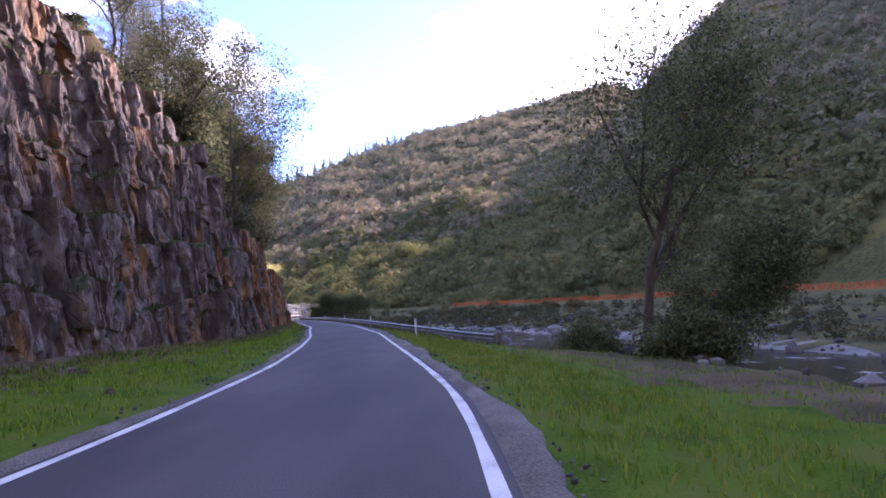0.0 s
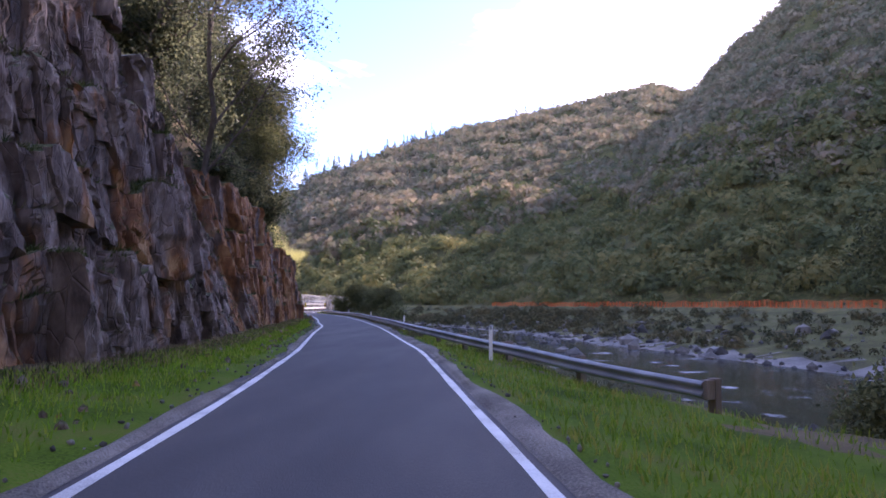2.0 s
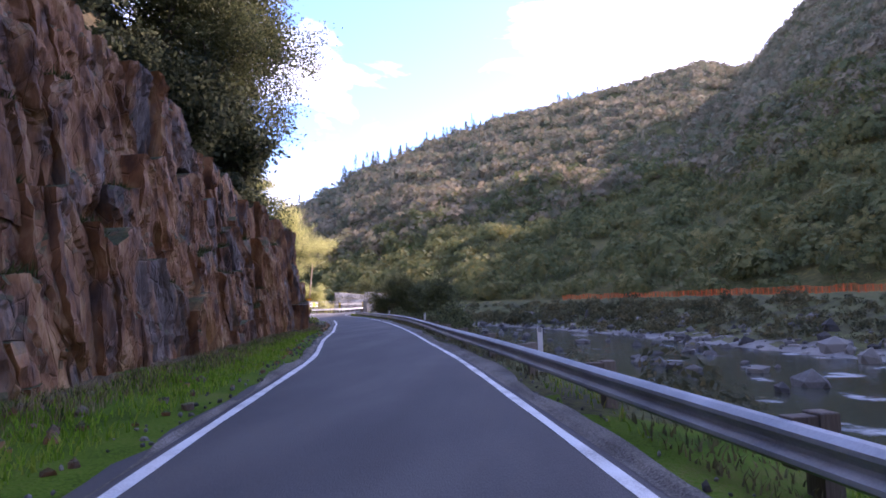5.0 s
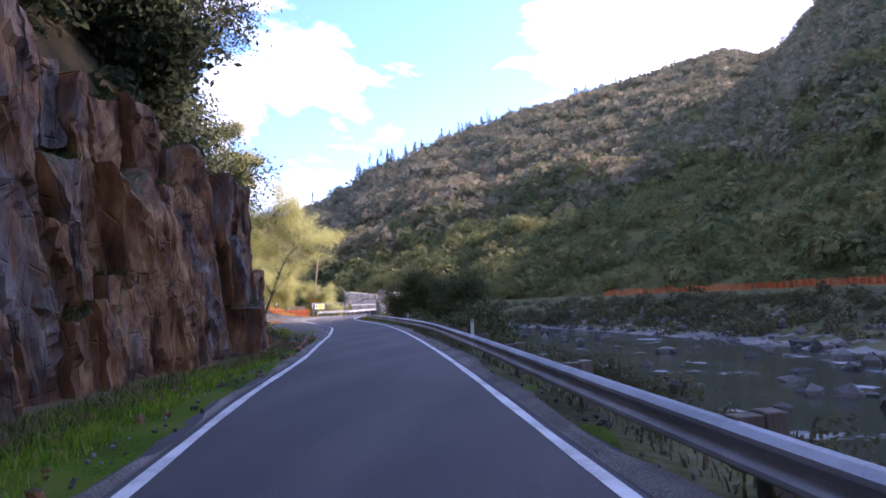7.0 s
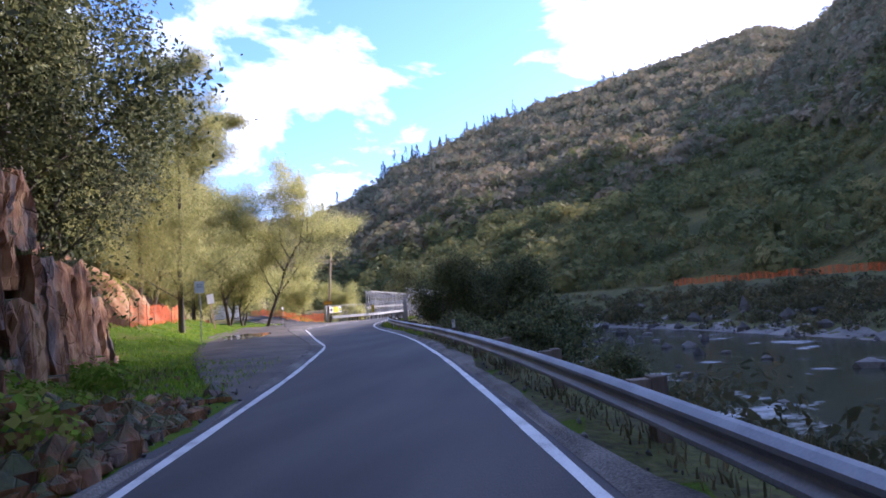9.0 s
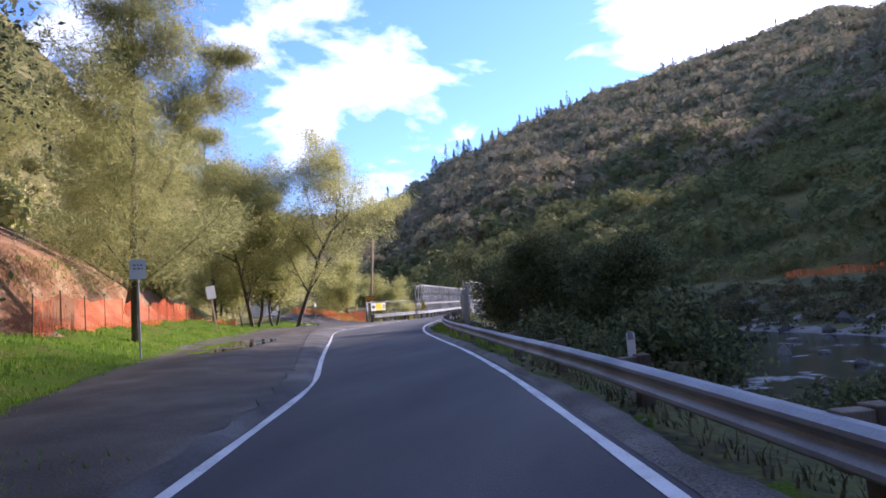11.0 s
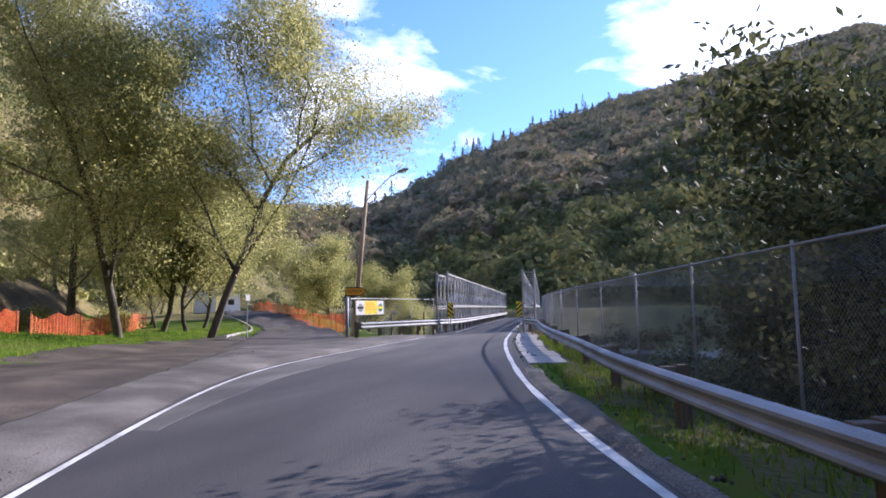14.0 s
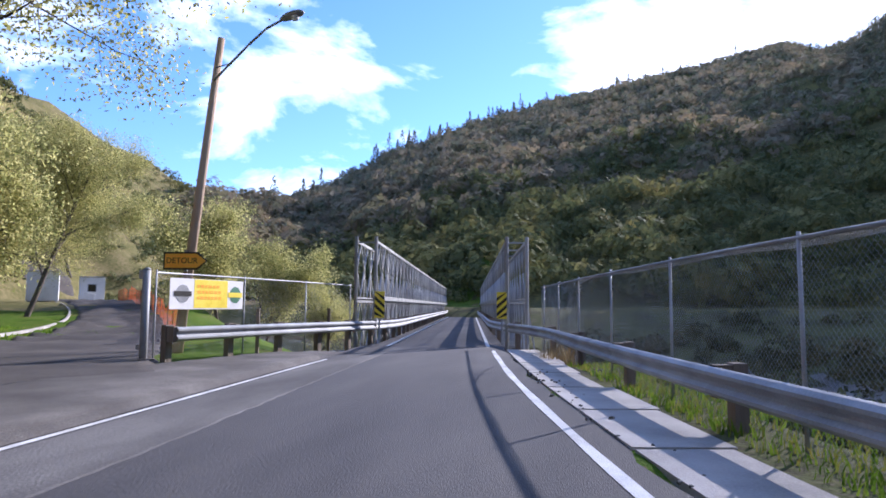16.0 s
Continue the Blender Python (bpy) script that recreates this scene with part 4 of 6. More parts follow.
# above the cliff: slender oaks, a foothill pine and shrubs
oak_a = tree("oak_tree", "slender oak leaning out over the cliff, thin foliage", 101, planted(-17.5, 46.0), 17.0, OAK, M["dark_oak"], 4, 0.085, 0.40, 0.2, (0.52, 0.02))
oak_b = tree("oak_tree", "slender oak with dark thin foliage above the cliff", 102, planted(-21.0, 48.5), 16.0, OAK, M["dark_oak"], 6, 0.105, 0.52, 0.2)
pine_a = tree("pine_tree", "grey-green foothill pine above the cliff", 100, planted(-24.0, 53.5), 18.0, PINE, M["pale_leaf"], 16, 0.21, 0.30, 0.22, wide=0.075)
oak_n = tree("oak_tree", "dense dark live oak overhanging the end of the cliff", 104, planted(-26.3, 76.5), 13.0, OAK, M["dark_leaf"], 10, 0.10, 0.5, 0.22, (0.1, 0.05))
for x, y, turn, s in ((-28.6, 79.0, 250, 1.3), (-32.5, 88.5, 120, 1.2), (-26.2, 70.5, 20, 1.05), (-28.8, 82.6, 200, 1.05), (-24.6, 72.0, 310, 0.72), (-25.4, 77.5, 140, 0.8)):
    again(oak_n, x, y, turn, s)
bush_a = tree("shrub", "dense dark shrub at the top of the cliff", 103, planted(-23.5, 66.0), 3.2, BUSH, M["dark_oak"], 4, 0.125, 0.36, 0.06, stems=2)
for x, y, turn, s in ((-24.5, 60.0, 70, 0.85), (-29.0, 69.0, 160, 0.9), (-31.0, 76.0, 250, 0.8), (-36.0, 84.0, 20, 0.7), (-35, 73, 110, 1.0), (-30, 55, 200, 0.9), (-27.0, 65.0, 20, 0.7), (-33.5, 91.0, 40, 0.8)):
    again(oak_b, x, y, turn, s)
for x, y, turn, s in ((-17.8, 48.3, 60, 0.7), (-18.5, 51.6, 170, 0.75), (-19.4, 54.8, 280, 0.7), (-23.6, 69.5, 90, 1.3), (-24.4, 74.6, 250, 1.4), (-25.6, 79.2, 30, 1.2), (-27.0, 76.0, 200, 1.0), (-29.5, 81.0, 20, 0.8), (-20.5, 41.0, 40, 0.9), (-26.0, 63.0, 150, 1.5), (-22.5, 33.0, 250, 0.9), (-22.0, 25.0, 310, 0.8), (-22.5, 51.0, 120, 1.4), (-31.5, 87.5, 60, 0.9), (-36.5, 91.0, 170, 1.2), (-20.0, 46.5, 210, 0.8), (-25.0, 57.0, 10, 1.5), (-33.0, 80.0, 130, 1.4)):
    again(bush_a, x, y, turn, s)
again(pine_a, -33, 62, 120, 0.8)
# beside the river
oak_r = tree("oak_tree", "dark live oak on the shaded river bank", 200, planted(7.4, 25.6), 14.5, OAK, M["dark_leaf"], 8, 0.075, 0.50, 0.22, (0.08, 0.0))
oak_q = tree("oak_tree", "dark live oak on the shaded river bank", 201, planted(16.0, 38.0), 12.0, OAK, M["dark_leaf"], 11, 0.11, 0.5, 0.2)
for x, y, turn, s in ((-20.3, 121.5, 60, 0.48), (-22.6, 128.5, 150, 0.5), (-22.0, 134.5, 250, 0.5), (-26.4, 127.0, 200, 0.26), (-25.4, 121.4, 60, 0.43)):
    again(oak_q, x, y, turn, s * 1.6, "dark live oak beside the bridge approach")
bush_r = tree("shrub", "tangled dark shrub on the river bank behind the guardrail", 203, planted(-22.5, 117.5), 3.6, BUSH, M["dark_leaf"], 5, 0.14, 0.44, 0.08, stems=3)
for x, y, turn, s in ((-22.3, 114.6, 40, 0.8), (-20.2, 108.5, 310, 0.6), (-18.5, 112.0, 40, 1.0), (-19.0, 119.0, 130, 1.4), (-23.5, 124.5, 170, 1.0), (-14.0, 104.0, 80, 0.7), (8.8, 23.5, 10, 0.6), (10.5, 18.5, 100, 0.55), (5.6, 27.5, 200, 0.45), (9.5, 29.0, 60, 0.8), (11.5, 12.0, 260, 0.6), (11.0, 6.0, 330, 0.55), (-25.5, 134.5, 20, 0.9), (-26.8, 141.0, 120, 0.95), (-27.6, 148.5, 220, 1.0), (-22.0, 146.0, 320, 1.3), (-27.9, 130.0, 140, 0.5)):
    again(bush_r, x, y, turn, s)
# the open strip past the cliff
pine_b = tree("pine_tree", "sunlit grey-green foothill pine with open crown", 300, planted(-37.8, 105.5), 17.0, PINE, M["sunlit_pine_leaf"], 40, 0.20, 0.42, 0.2, (0.05, 0), wide=0.06)
pine_c = tree("pine_tree", "leaning sunlit foothill pine with open crown", 301, planted(-46.0, 113.5), 17.5, PINE, M["sunlit_pine_leaf"], 40, 0.20, 0.42, 0.23, (0.2, 0.02), wide=0.06)
for t, x, y, turn, s in ((pine_b, -50.5, 118.5, 70, 1.0), (pine_b, -60.5, 141.0, 160, 1.3), (pine_c, -43.5, 103.0, 200, 0.95), (pine_b, -47.0, 106.5, 330, 1.05), (pine_b, -39.5, 97.0, 110, 0.8)):
    again(t, x, y, turn, s)
oak_c = tree("oak_tree", "sunlit oak with grey leaning trunk and olive leaves", 400, planted(-50.3, 139.5), 18.0, OAK, M["sunlit_oak_leaf"], 42, 0.062, 0.52, 0.21, (0.28, 0.04))
oak_d = tree("oak_tree", "sunlit oak with grey trunk and small olive leaves", 401, planted(-53.6, 137.5), 17.5, OAK, M["sunlit_oak_leaf"], 40, 0.062, 0.52, 0.22)
oak_e = tree("oak_tree", "sunlit oak with grey trunk beside the side road", 402, planted(-57.2, 147.0), 10.0, OAK, M["sunlit_oak_leaf"], 11, 0.078, 0.42, 0.16)
for t, x, y, turn, s in ((oak_e, -59.5, 147.0, 200, 1.32), (oak_e, -68.0, 152.0, 290, 1.32), (oak_e, -76.0, 163.0, 20, 1.24), (oak_e, -64.0, 180.0, 130, 1.25), (oak_e, -58.5, 178.0, 250, 1.0), (oak_e, -53.5, 178.0, 320, 0.70), (oak_e, -92.0, 196.0, 60, 1.40), (oak_e, -73.0, 140.0, 30, 1.40), (oak_e, -72.0, 190.0, 200, 1.08), (oak_e, -60.5, 152.5, 210, 0.95), (oak_e, -66.5, 155.0, 70, 0.78), (oak_e, -73.0, 161.5, 170, 0.85), (oak_e, -86.0, 178.0, 250, 0.93), (oak_e, -82.0, 160.0, 20, 1.08)):
    again(t, x, y, turn, s)
again(oak_d, -66.4, 162.2, 140, 0.8, "sunlit oak with a forked trunk beside the side road")
bush_s = tree("shrub", "olive shrub on the sunlit slope", 403, planted(-58.0, 128.5), 2.4, BUSH, M["sunlit_oak_leaf"], 8, 0.105, 0.34, 0.07, stems=2)
for x, y, turn, s in ((-61.5, 139.5, 100, 0.8), (-66.0, 150.5, 200, 0.8), (-55.5, 120.0, 300, 1.2), (-38.5, 92.5, 30, 0.8), (-55.5, 113.5, 80, 1.2), (-60.0, 122.0, 280, 1.2), (-44.0, 96.0, 130, 1.2)):
    again(bush_s, x, y, turn, s)

# ---- scrub on the hillsides ----


def scattered(rng, count, az, t, thin=True):
    """Places on the hillsides, evenly over the ground."""
    out = np.zeros((0, 2))
    while len(out) < count:
        a, u = rng.uniform(*az, 4000), rng.uniform(*t, 4000)
        rr, rb = np.interp(a, HILLS[:, 0], HILLS[:, 2]), np.interp(a, HILLS[:, 0], HILLS[:, 3])
        r = rb + (rr - rb) * u
        ok = rng.uniform(0, 1, 4000) < r / rr.max()
        x, y = HX + r * np.sin(np.radians(a)), HY + r * np.cos(np.radians(a))
        if thin:
            ok &= waves(x, y, 45, 31) + waves(x, y, 14, 32) * 0.7 > rng.uniform(-5.0, -1.9, 4000)
        out = np.concatenate([out, np.stack([x[ok], y[ok]], -1)])
    return out[:count]


def scrub(name, label, count, seed, az, t, size, mat, leaves, spray=(0.26, 0.5), places=None):
    """Rounded bushes of overlapping leaf sprays that face outwards."""
    rng = np.random.RandomState(seed)
    p = scattered(rng, count, az, t) if places is None else places(rng, count)
    z = ground_z(p[:, 0], p[:, 1])
    s = rng.uniform(*size, count) * (0.6 + 0.9 * rng.uniform(0, 1, count) ** 3)
    d = rng.normal(0, 1, (count, leaves, 3))
    d[..., 2] = np.abs(d[..., 2]) - 0.25
    d /= np.linalg.norm(d, axis=2, keepdims=True)
    tall = rng.uniform(0.75, 1.35, count)[:, None]
    r = rng.uniform(0.7, 1.08, (count, leaves)) * s[:, None]
    c = np.stack([p[:, :1] + d[..., 0] * r, p[:, 1:] + d[..., 1] * r, (z + 0.25 * s)[:, None] + d[..., 2] * r * tall], -1).reshape(-1, 3)
    n = d.reshape(-1, 3) + rng.normal(0, 0.3, (count * leaves, 3))
    n /= np.linalg.norm(n, axis=1, keepdims=True)
    a = np.cross(n, rng.normal(0, 1, n.shape))
    a /= np.linalg.norm(a, axis=1, keepdims=True)
    b = np.cross(n, a)
    q = (np.repeat(s, leaves) * rng.uniform(*spray, count * leaves))[:, None]
    j = rng.uniform(0.6, 1.25, (4, len(c), 1))
    v = np.stack([c - a * q * j[0], c + b * q * j[1], c + a * q * j[2], c - b * q * j[3]], 1).reshape(-1, 3)
    tagged(new(name, mesh_of(name, v, np.arange(len(v)).reshape(-1, 4), mat)), label, "scrub", kind="stuff")


scrub("scrub", "dense olive and russet scrub on the far hillside", 9000, 1, (-29, 24), (0.15, 1.01), (2.7, 5.4), M["hill_leaf"], 28, (0.23, 0.4))
scrub("scrub", "dark scrub on the steep shaded spur", 4600, 2, (22, 62), (0.14, 1.01), (2.0, 4.4), M["hill_leaf"], 44, (0.17, 0.31))
scrub("scrub", "leafy scrub oaks on the lower slope across the river", 4000, 3, (-27, 66), (0.0, 0.28), (1.5, 3.8), M["shrub_leaf"], 84, (0.14, 0.26))
scrub("scrub", "scrub on the sunlit slope past the side road", 1250, 5, (-62, -25), (0.0, 0.9), (0.9, 2.4), M["shrub_leaf"], 70, (0.16, 0.3))


def above_strip(rng, count):
    """Places on the slope behind the open strip."""
    y = rng.uniform(88, 190, count)
    back = np.interp(y, [80, 95, 106, 118, 132, 145, 170], [6.5, 10.5, 9.8, 11.8, 15, 26, 40])
    return np.stack([tab(LEFT, y) - (back + np.interp(y, [96, 104, 134, 142], [2, 8, 8, 2]) + 34 * rng.uniform(0, 1, count)) / 0.94, y], -1)


scrub("scrub", "golden and olive brush on the slope behind the pines", 430, 6, None, None, (0.5, 1.7), M["sunlit_oak_leaf"], 110, (0.12, 0.24), above_strip)


def above_cliff(rng, count):
    """Places on the slope above the cliff."""
    y = rng.uniform(38, 88, count)
    return np.stack([tab(LEFT, y) - (tab(FOOT, y) + 0.3 * tab(CREST, y) + 1.6 + 15 * rng.uniform(0, 1, count) ** 0.8) / 0.94, y], -1)


scrub("scrub", "brown and olive brush on the slope above the cliff", 420, 10, None, None, (0.2, 0.8), M["dark_oak"], 110, (0.12, 0.24), above_cliff)


def on_far_bank(rng, count):
    """Places on the bank across the river, below the other road."""
    y = rng.uniform(-20, 165, count)
    return np.stack([tab(RIVER, y) + rng.uniform(14, 30.5, count) / 0.92, y], -1)


scrub("scrub", "low olive weeds and bushes on the bank across the river", 1500, 7, None, None, (0.22, 0.8), M["bank_leaf"], 40, (0.18, 0.36), on_far_bank)


def along_bench(rng, count):
    """Places along the edge of the bench across the river, where it nears the bridge."""
    y = rng.uniform(112, 185, count)
    return np.stack([tab(RIVER, y) + rng.uniform(11, 30, count) / 0.92, y], -1)


scrub("scrub", "dark bushes along the edge of the bench across the river", 300, 11, None, None, (0.5, 1.3), M["bank_leaf"], 110, (0.11, 0.22), along_bench)


def on_near_bank(rng, count):
    """Places between the guardrail and the river."""
    y = rng.uniform(34, 128, count)
    return np.stack([np.minimum(tab(RIGHT, y) + rng.uniform(2.2, 7.5, count), tab(RIVER, y) - 11), y], -1)


scrub("scrub", "low dark weeds and bushes on the river bank below the guardrail", 520, 8, None, None, (0.15, 0.5), M["bank_leaf"], 110, (0.08, 0.16), on_near_bank)


def at_cliff_end(rng, count):
    """Places on the weedy slope where the cliff runs out."""
    y = rng.uniform(77, 89, count)
    return np.stack([tab(LEFT, y) - (tab(FOOT, y) * 0.75 + 0.4 * np.clip(y - 82, 0, 9) + 3.0 * rng.uniform(0.0, 1, count)) / 0.94, y], -1)


scrub("scrub", "green weeds and low brush at the end of the cliff", 150, 9, None, None, (0.18, 0.5), M["bank_blade"], 150, (0.08, 0.18), at_cliff_end)


def ridge_pines():
    """Thin conifers that stand out along the skyline and among the scrub."""
    rng = np.random.RandomState(9)
    az = np.concatenate([np.repeat(rng.uniform(-17, 7, 13), 3) + rng.normal(0, 0.45, 39), rng.uniform(-8, -3, 6), rng.uniform(-26, 20, 40)])
    u = np.concatenate([rng.uniform(0.965, 1.0, 39), rng.uniform(0.97, 1.0, 6), rng.uniform(0.35, 0.95, 40)])
    c, tall = [], []
    rr, rb = np.interp(az, HILLS[:, 0], HILLS[:, 2]), np.interp(az, HILLS[:, 0], HILLS[:, 3])
    r = rb + (rr - rb) * u
    x, y = HX + r * np.sin(np.radians(az)), HY + r * np.cos(np.radians(az))
    z = ground_z(x, y)
    wood = Shape()
    for i in range(len(x)):
        h = rng.uniform(9, 24) * rng.uniform(0.6, 1.1)
        wide = rng.uniform(0.16, 0.3)
        wood.tube((x[i], y[i], z[i] - 1), (x[i], y[i], z[i] + h), 0.22, 0.04, 5, False)
        n = 90
        t = rng.uniform(0.2, 1.0, n)
        rad = (1.05 - t) * h * wide * rng.uniform(0.3, 1.1, n)
        a = rng.uniform(0, 6.28, n)
        c.append(np.stack([x[i] + rad * np.cos(a), y[i] + rad * np.sin(a), z[i] + t * h], -1))
    v, f = leaf_quads(rng, np.concatenate(c), 0.2, 3, 0.7, 1.0, 0.4)
    g = thing("conifers", "thin grey conifers scattered along the ridge", "trees", kind="stuff")
    part("trunks", wood.mesh("trunks", M["bark"]), g)
    part("needles", mesh_of("needles", v, f, M["pale_leaf"]), g)


ridge_pines()

# ---- turnout, side road, kerb ----


def draped(name, line_a, line_b, n, cols, dz, mat, low=0.008, sunk=(True, False), seed=0, jag=0.2):
    """A sheet laid over the ground between two lines of points; its sunk edges run out unevenly into the ground."""
    a, b = smooth_line(line_a, 0.05), smooth_line(line_b, 0.05)
    ia, ib = np.linspace(0, len(a) - 1, n).astype(int), np.linspace(0, len(b) - 1, n).astype(int)
    t = np.concatenate([[0, 0.03], np.linspace(0.07, 0.93, cols - 3), [0.97, 1]])
    m = len(t)
    jig = np.array([[noise.noise((k * 0.35, seed, e)) + 0.6 * noise.noise((k * 1.1, seed, e + 9)) for e in (1, 4)] for k in range(n)]) * jag
    wide = np.maximum(np.linalg.norm(a[ia] - b[ib], axis=1), 0.5)[:, None]
    T = t[None, :] + jig[:, :1] / wide * (1 - t[None, :]) * sunk[0] + jig[:, 1:] / wide * t[None, :] * sunk[1]
    p = a[ia][:, None] * (1 - T[..., None]) + b[ib][:, None] * T[..., None]
    z = np.maximum(ground_z(p[..., 0], p[..., 1]) + dz, low)
    if sunk[0]:
        z[:, 0] -= dz + 0.03
    if sunk[1]:
        z[:, -1] -= dz + 0.05
    run = np.clip(1 - np.minimum(np.arange(n), np.arange(n)[::-1]) / 8, 0, 1)
    z -= (dz + 0.03) * run[:, None]
    v = np.concatenate([p, z[..., None]], -1).reshape(-1, 3)
    i = np.arange(n * m).reshape(n, m)
    f = np.stack([i[:-1, :-1], i[:-1, 1:], i[1:, 1:], i[1:, :-1]], -1).reshape(-1, 4)
    return mesh_of(name, v, f, mat, True)


OUTER = [(-21.2, 82), (-25.5, 88), (-30.2, 95), (-36.2, 105), (-43.4, 120), (-46.8, 128), (-50.0, 136), (-51.5, 142)]
INNER = [(float(tab(LEFT, y)) - 0.085, float(y)) for y in np.arange(82, 142.1, 1.5)]
EDGE = [(-20.5, 82), (-22.4, 88), (-24.9, 95), (-30.3, 105), (-38.0, 119.5), (-41.3, 127), (-43.6, 132), (-46.0, 137)]
tagged(new("pavement_turnout", draped("turnout", OUTER, [(x - 0.25, y) for x, y in INNER], 240, 18, 0.05, M["wet_dirt"], 0.003, (True, True), 1)), "wet brown dirt and worn asphalt turnout beside the road", "turnout", kind="structure")
tagged(new("pavement_shoulder", draped("shoulder", EDGE, INNER[:38], 240, 8, 0.065, M["pale_asphalt"], 0.007, (True, False), 2)), "pale worn asphalt shoulder with a broken edge", "shoulder", kind="structure")
SIDE_L = [(-44.0, 131), (-48.5, 140.5), (-52.5, 148), (-60, 159), (-70, 171), (-82, 182), (-100, 193)]
SIDE_R = [(-40.0, 137), (-44.8, 143.5), (-48.3, 150.5), (-55.5, 161.5), (-65.5, 174), (-77.5, 186), (-96, 198)]
tagged(new("road_side", draped("side_road", SIDE_L, SIDE_R, 220, 12, 0.09, M["old_asphalt"], 0.012, (True, True), 3)), "worn asphalt side road curving away between oaks", "road", kind="structure")
tagged(new("pavement_apron", draped("apron", [(-41.2, 126), (-42.2, 132), (-43.0, 138), (-42.7, 141), (-41.4, 147.5)], [(float(tab(LEFT, y)) - 0.085, float(y)) for y in np.arange(126, 147.6, 1.5)], 120, 8, 0.085, M["pale_asphalt"], 0.010, (True, False), 4)), "pale dusty asphalt in front of the bridge rail", "pavement", kind="structure")
for table, sg, y0, y1, name in ((LEFT, -1, -30, 84, "cliff"), (RIGHT, 1, -30, 129.5, "river")):
    ya = np.arange(y0, y1, 1.5)
    la = [(float(tab(table, y)) + sg * ((0.46 if sg > 0 else 0.30) + 0.10 * math.sin(y * 0.37) + 0.1 * math.sin(y * 1.1)), float(y)) for y in ya]
    lb = [(float(tab(table, y)) + sg * 0.14, float(y)) for y in ya]
    tagged(new("pavement_gravel", draped("gravel_edge", la, lb, 420, 8, 0.05, M["gravel"], 0.006, (True, False), 5, 0.16)), "pale gravel strip along the asphalt's edge on the " + name + " side", "gravel strip", kind="structure")


# pale sheet on the lane's left: dust, with the sunlit stretch painted in
ya = np.arange(118, 149.6, 1.5)
tagged(new("pavement_dust", draped("dust", [(float(tab(LEFT, y)) + 0.09, float(y)) for y in ya], [(float(tab(LEFT, y)) + float(np.interp(y, [118, 128, 149], [0.3, 1.5, 0.9])), float(y)) for y in ya], 200, 8, 0.012, M["dusty_sunlit_asphalt"], 0.003, (False, True), 6, 0.05)), "film of pale dust and painted sunlight on asphalt before the bridge", "road dust", kind="structure")


def kerb():
    pts = smooth_line([(-48.5, 138.5), (-51.0, 142.8), (-53.2, 148), (-60.6, 159), (-70.6, 171), (-82.5, 182)], 1.0)
    k = thing("kerb_edge", "low pale concrete kerb along the side road", "kerb", kind="structure")
    hz = np.array([max(drop_to(*q), 0) for q in pts])
    for _ in range(40):
        hz[1:-1] = (hz[:-2] + 2 * hz[1:-1] + hz[2:]) / 4
    for i in range(len(pts) - 1):
        a, b = [Vector((*pts[j], hz[j] + 0.075)) for j in (i, i + 1)]
        s = Shape().beam(a, a.lerp(b, 0.985), 0.11, 0.11)
        part("kerbstone", s.mesh("kerbstone", M["concrete"]), k)


kerb()
# puddle on the turnout
rng = np.random.RandomState(4)
pd = Shape()
ring = []
for k in range(48):
    a = 2 * math.pi * k / 48
    r = 1 + 0.28 * noise.noise((math.cos(a) * 1.5, math.sin(a) * 1.5, 3)) + 0.1 * noise.noise((math.cos(a) * 5, math.sin(a) * 5, 1))
    u, w = 6.0 * r * math.cos(a), 1.35 * r * math.sin(a)
    ring.append((-35.3 - 0.45 * u - 0.89 * w, 108.3 + 0.89 * u - 0.45 * w, 0))
zp = sum(drop_to(p[0], p[1]) for p in ring) / 48 + 0.058
pd.add([(p[0], p[1], zp) for p in ring], [tuple(range(48))])
tagged(new("water_puddle", pd.mesh("puddle", M["puddle"])), "shallow rain puddle on the turnout mirroring the orange fence", "puddle", kind="structure")

# ---- concrete pads by the bridge rail ----
pads = thing("pavement_pads", "row of pale concrete pads under the guardrail", "pavement", kind="structure")
pad_pts = smooth_line([(float(tab(RIGHT, y)) + 0.42, y) for y in np.arange(128.5, 151, 3)], 2.2)
for i in range(len(pad_pts) - 1):
    a, b = pad_pts[i], pad_pts[i + 1]
    d = (b - a) / np.linalg.norm(b - a)
    nrm = np.array([d[1], -d[0]])
    w = 0.98 + 0.08 * math.sin(i * 2.1)
    a2, b2 = a + d * 0.05, b - d * 0.05
    q = [a2, b2, b2 + nrm * w, a2 + nrm * w]
    v = [(*p, z) for z in (-0.2, 0.022) for p in q]
    part("pad", Shape().add(v, [(3, 2, 1, 0), (4, 5, 6, 7), (0, 1, 5, 4), (1, 2, 6, 5), (2, 3, 7, 6), (3, 0, 4, 7)]).mesh("pad", M["concrete"]), pads)

# ---- delineators along the rail ----


def delineator(x, y):
    z = drop_to(x, y)
    d = thing("delineator", "slim grey-white roadside marker post behind the guardrail", "marker post", "marker posts along the rail", at=(x, y, z))
    part("post", Shape().box((-0.05, -0.02, -0.2), (0.05, 0.02, 0.86 - z - 0.1), 0.006).mesh("post", M["white_paint"]), d)
    part("reflector", Shape().box((-0.035, -0.032, 0.68 - z), (0.035, -0.021, 0.78 - z), 0.004).mesh("reflector", M["grey_paint"]), d)


for y, off in ((33.8, 1.9), (53.0, 1.35), (74.7, 1.35), (93.0, 1.12), (114.0, 1.35)):
    delineator(float(tab(RIGHT, y)) + off, y)

# ---- orange netting ----


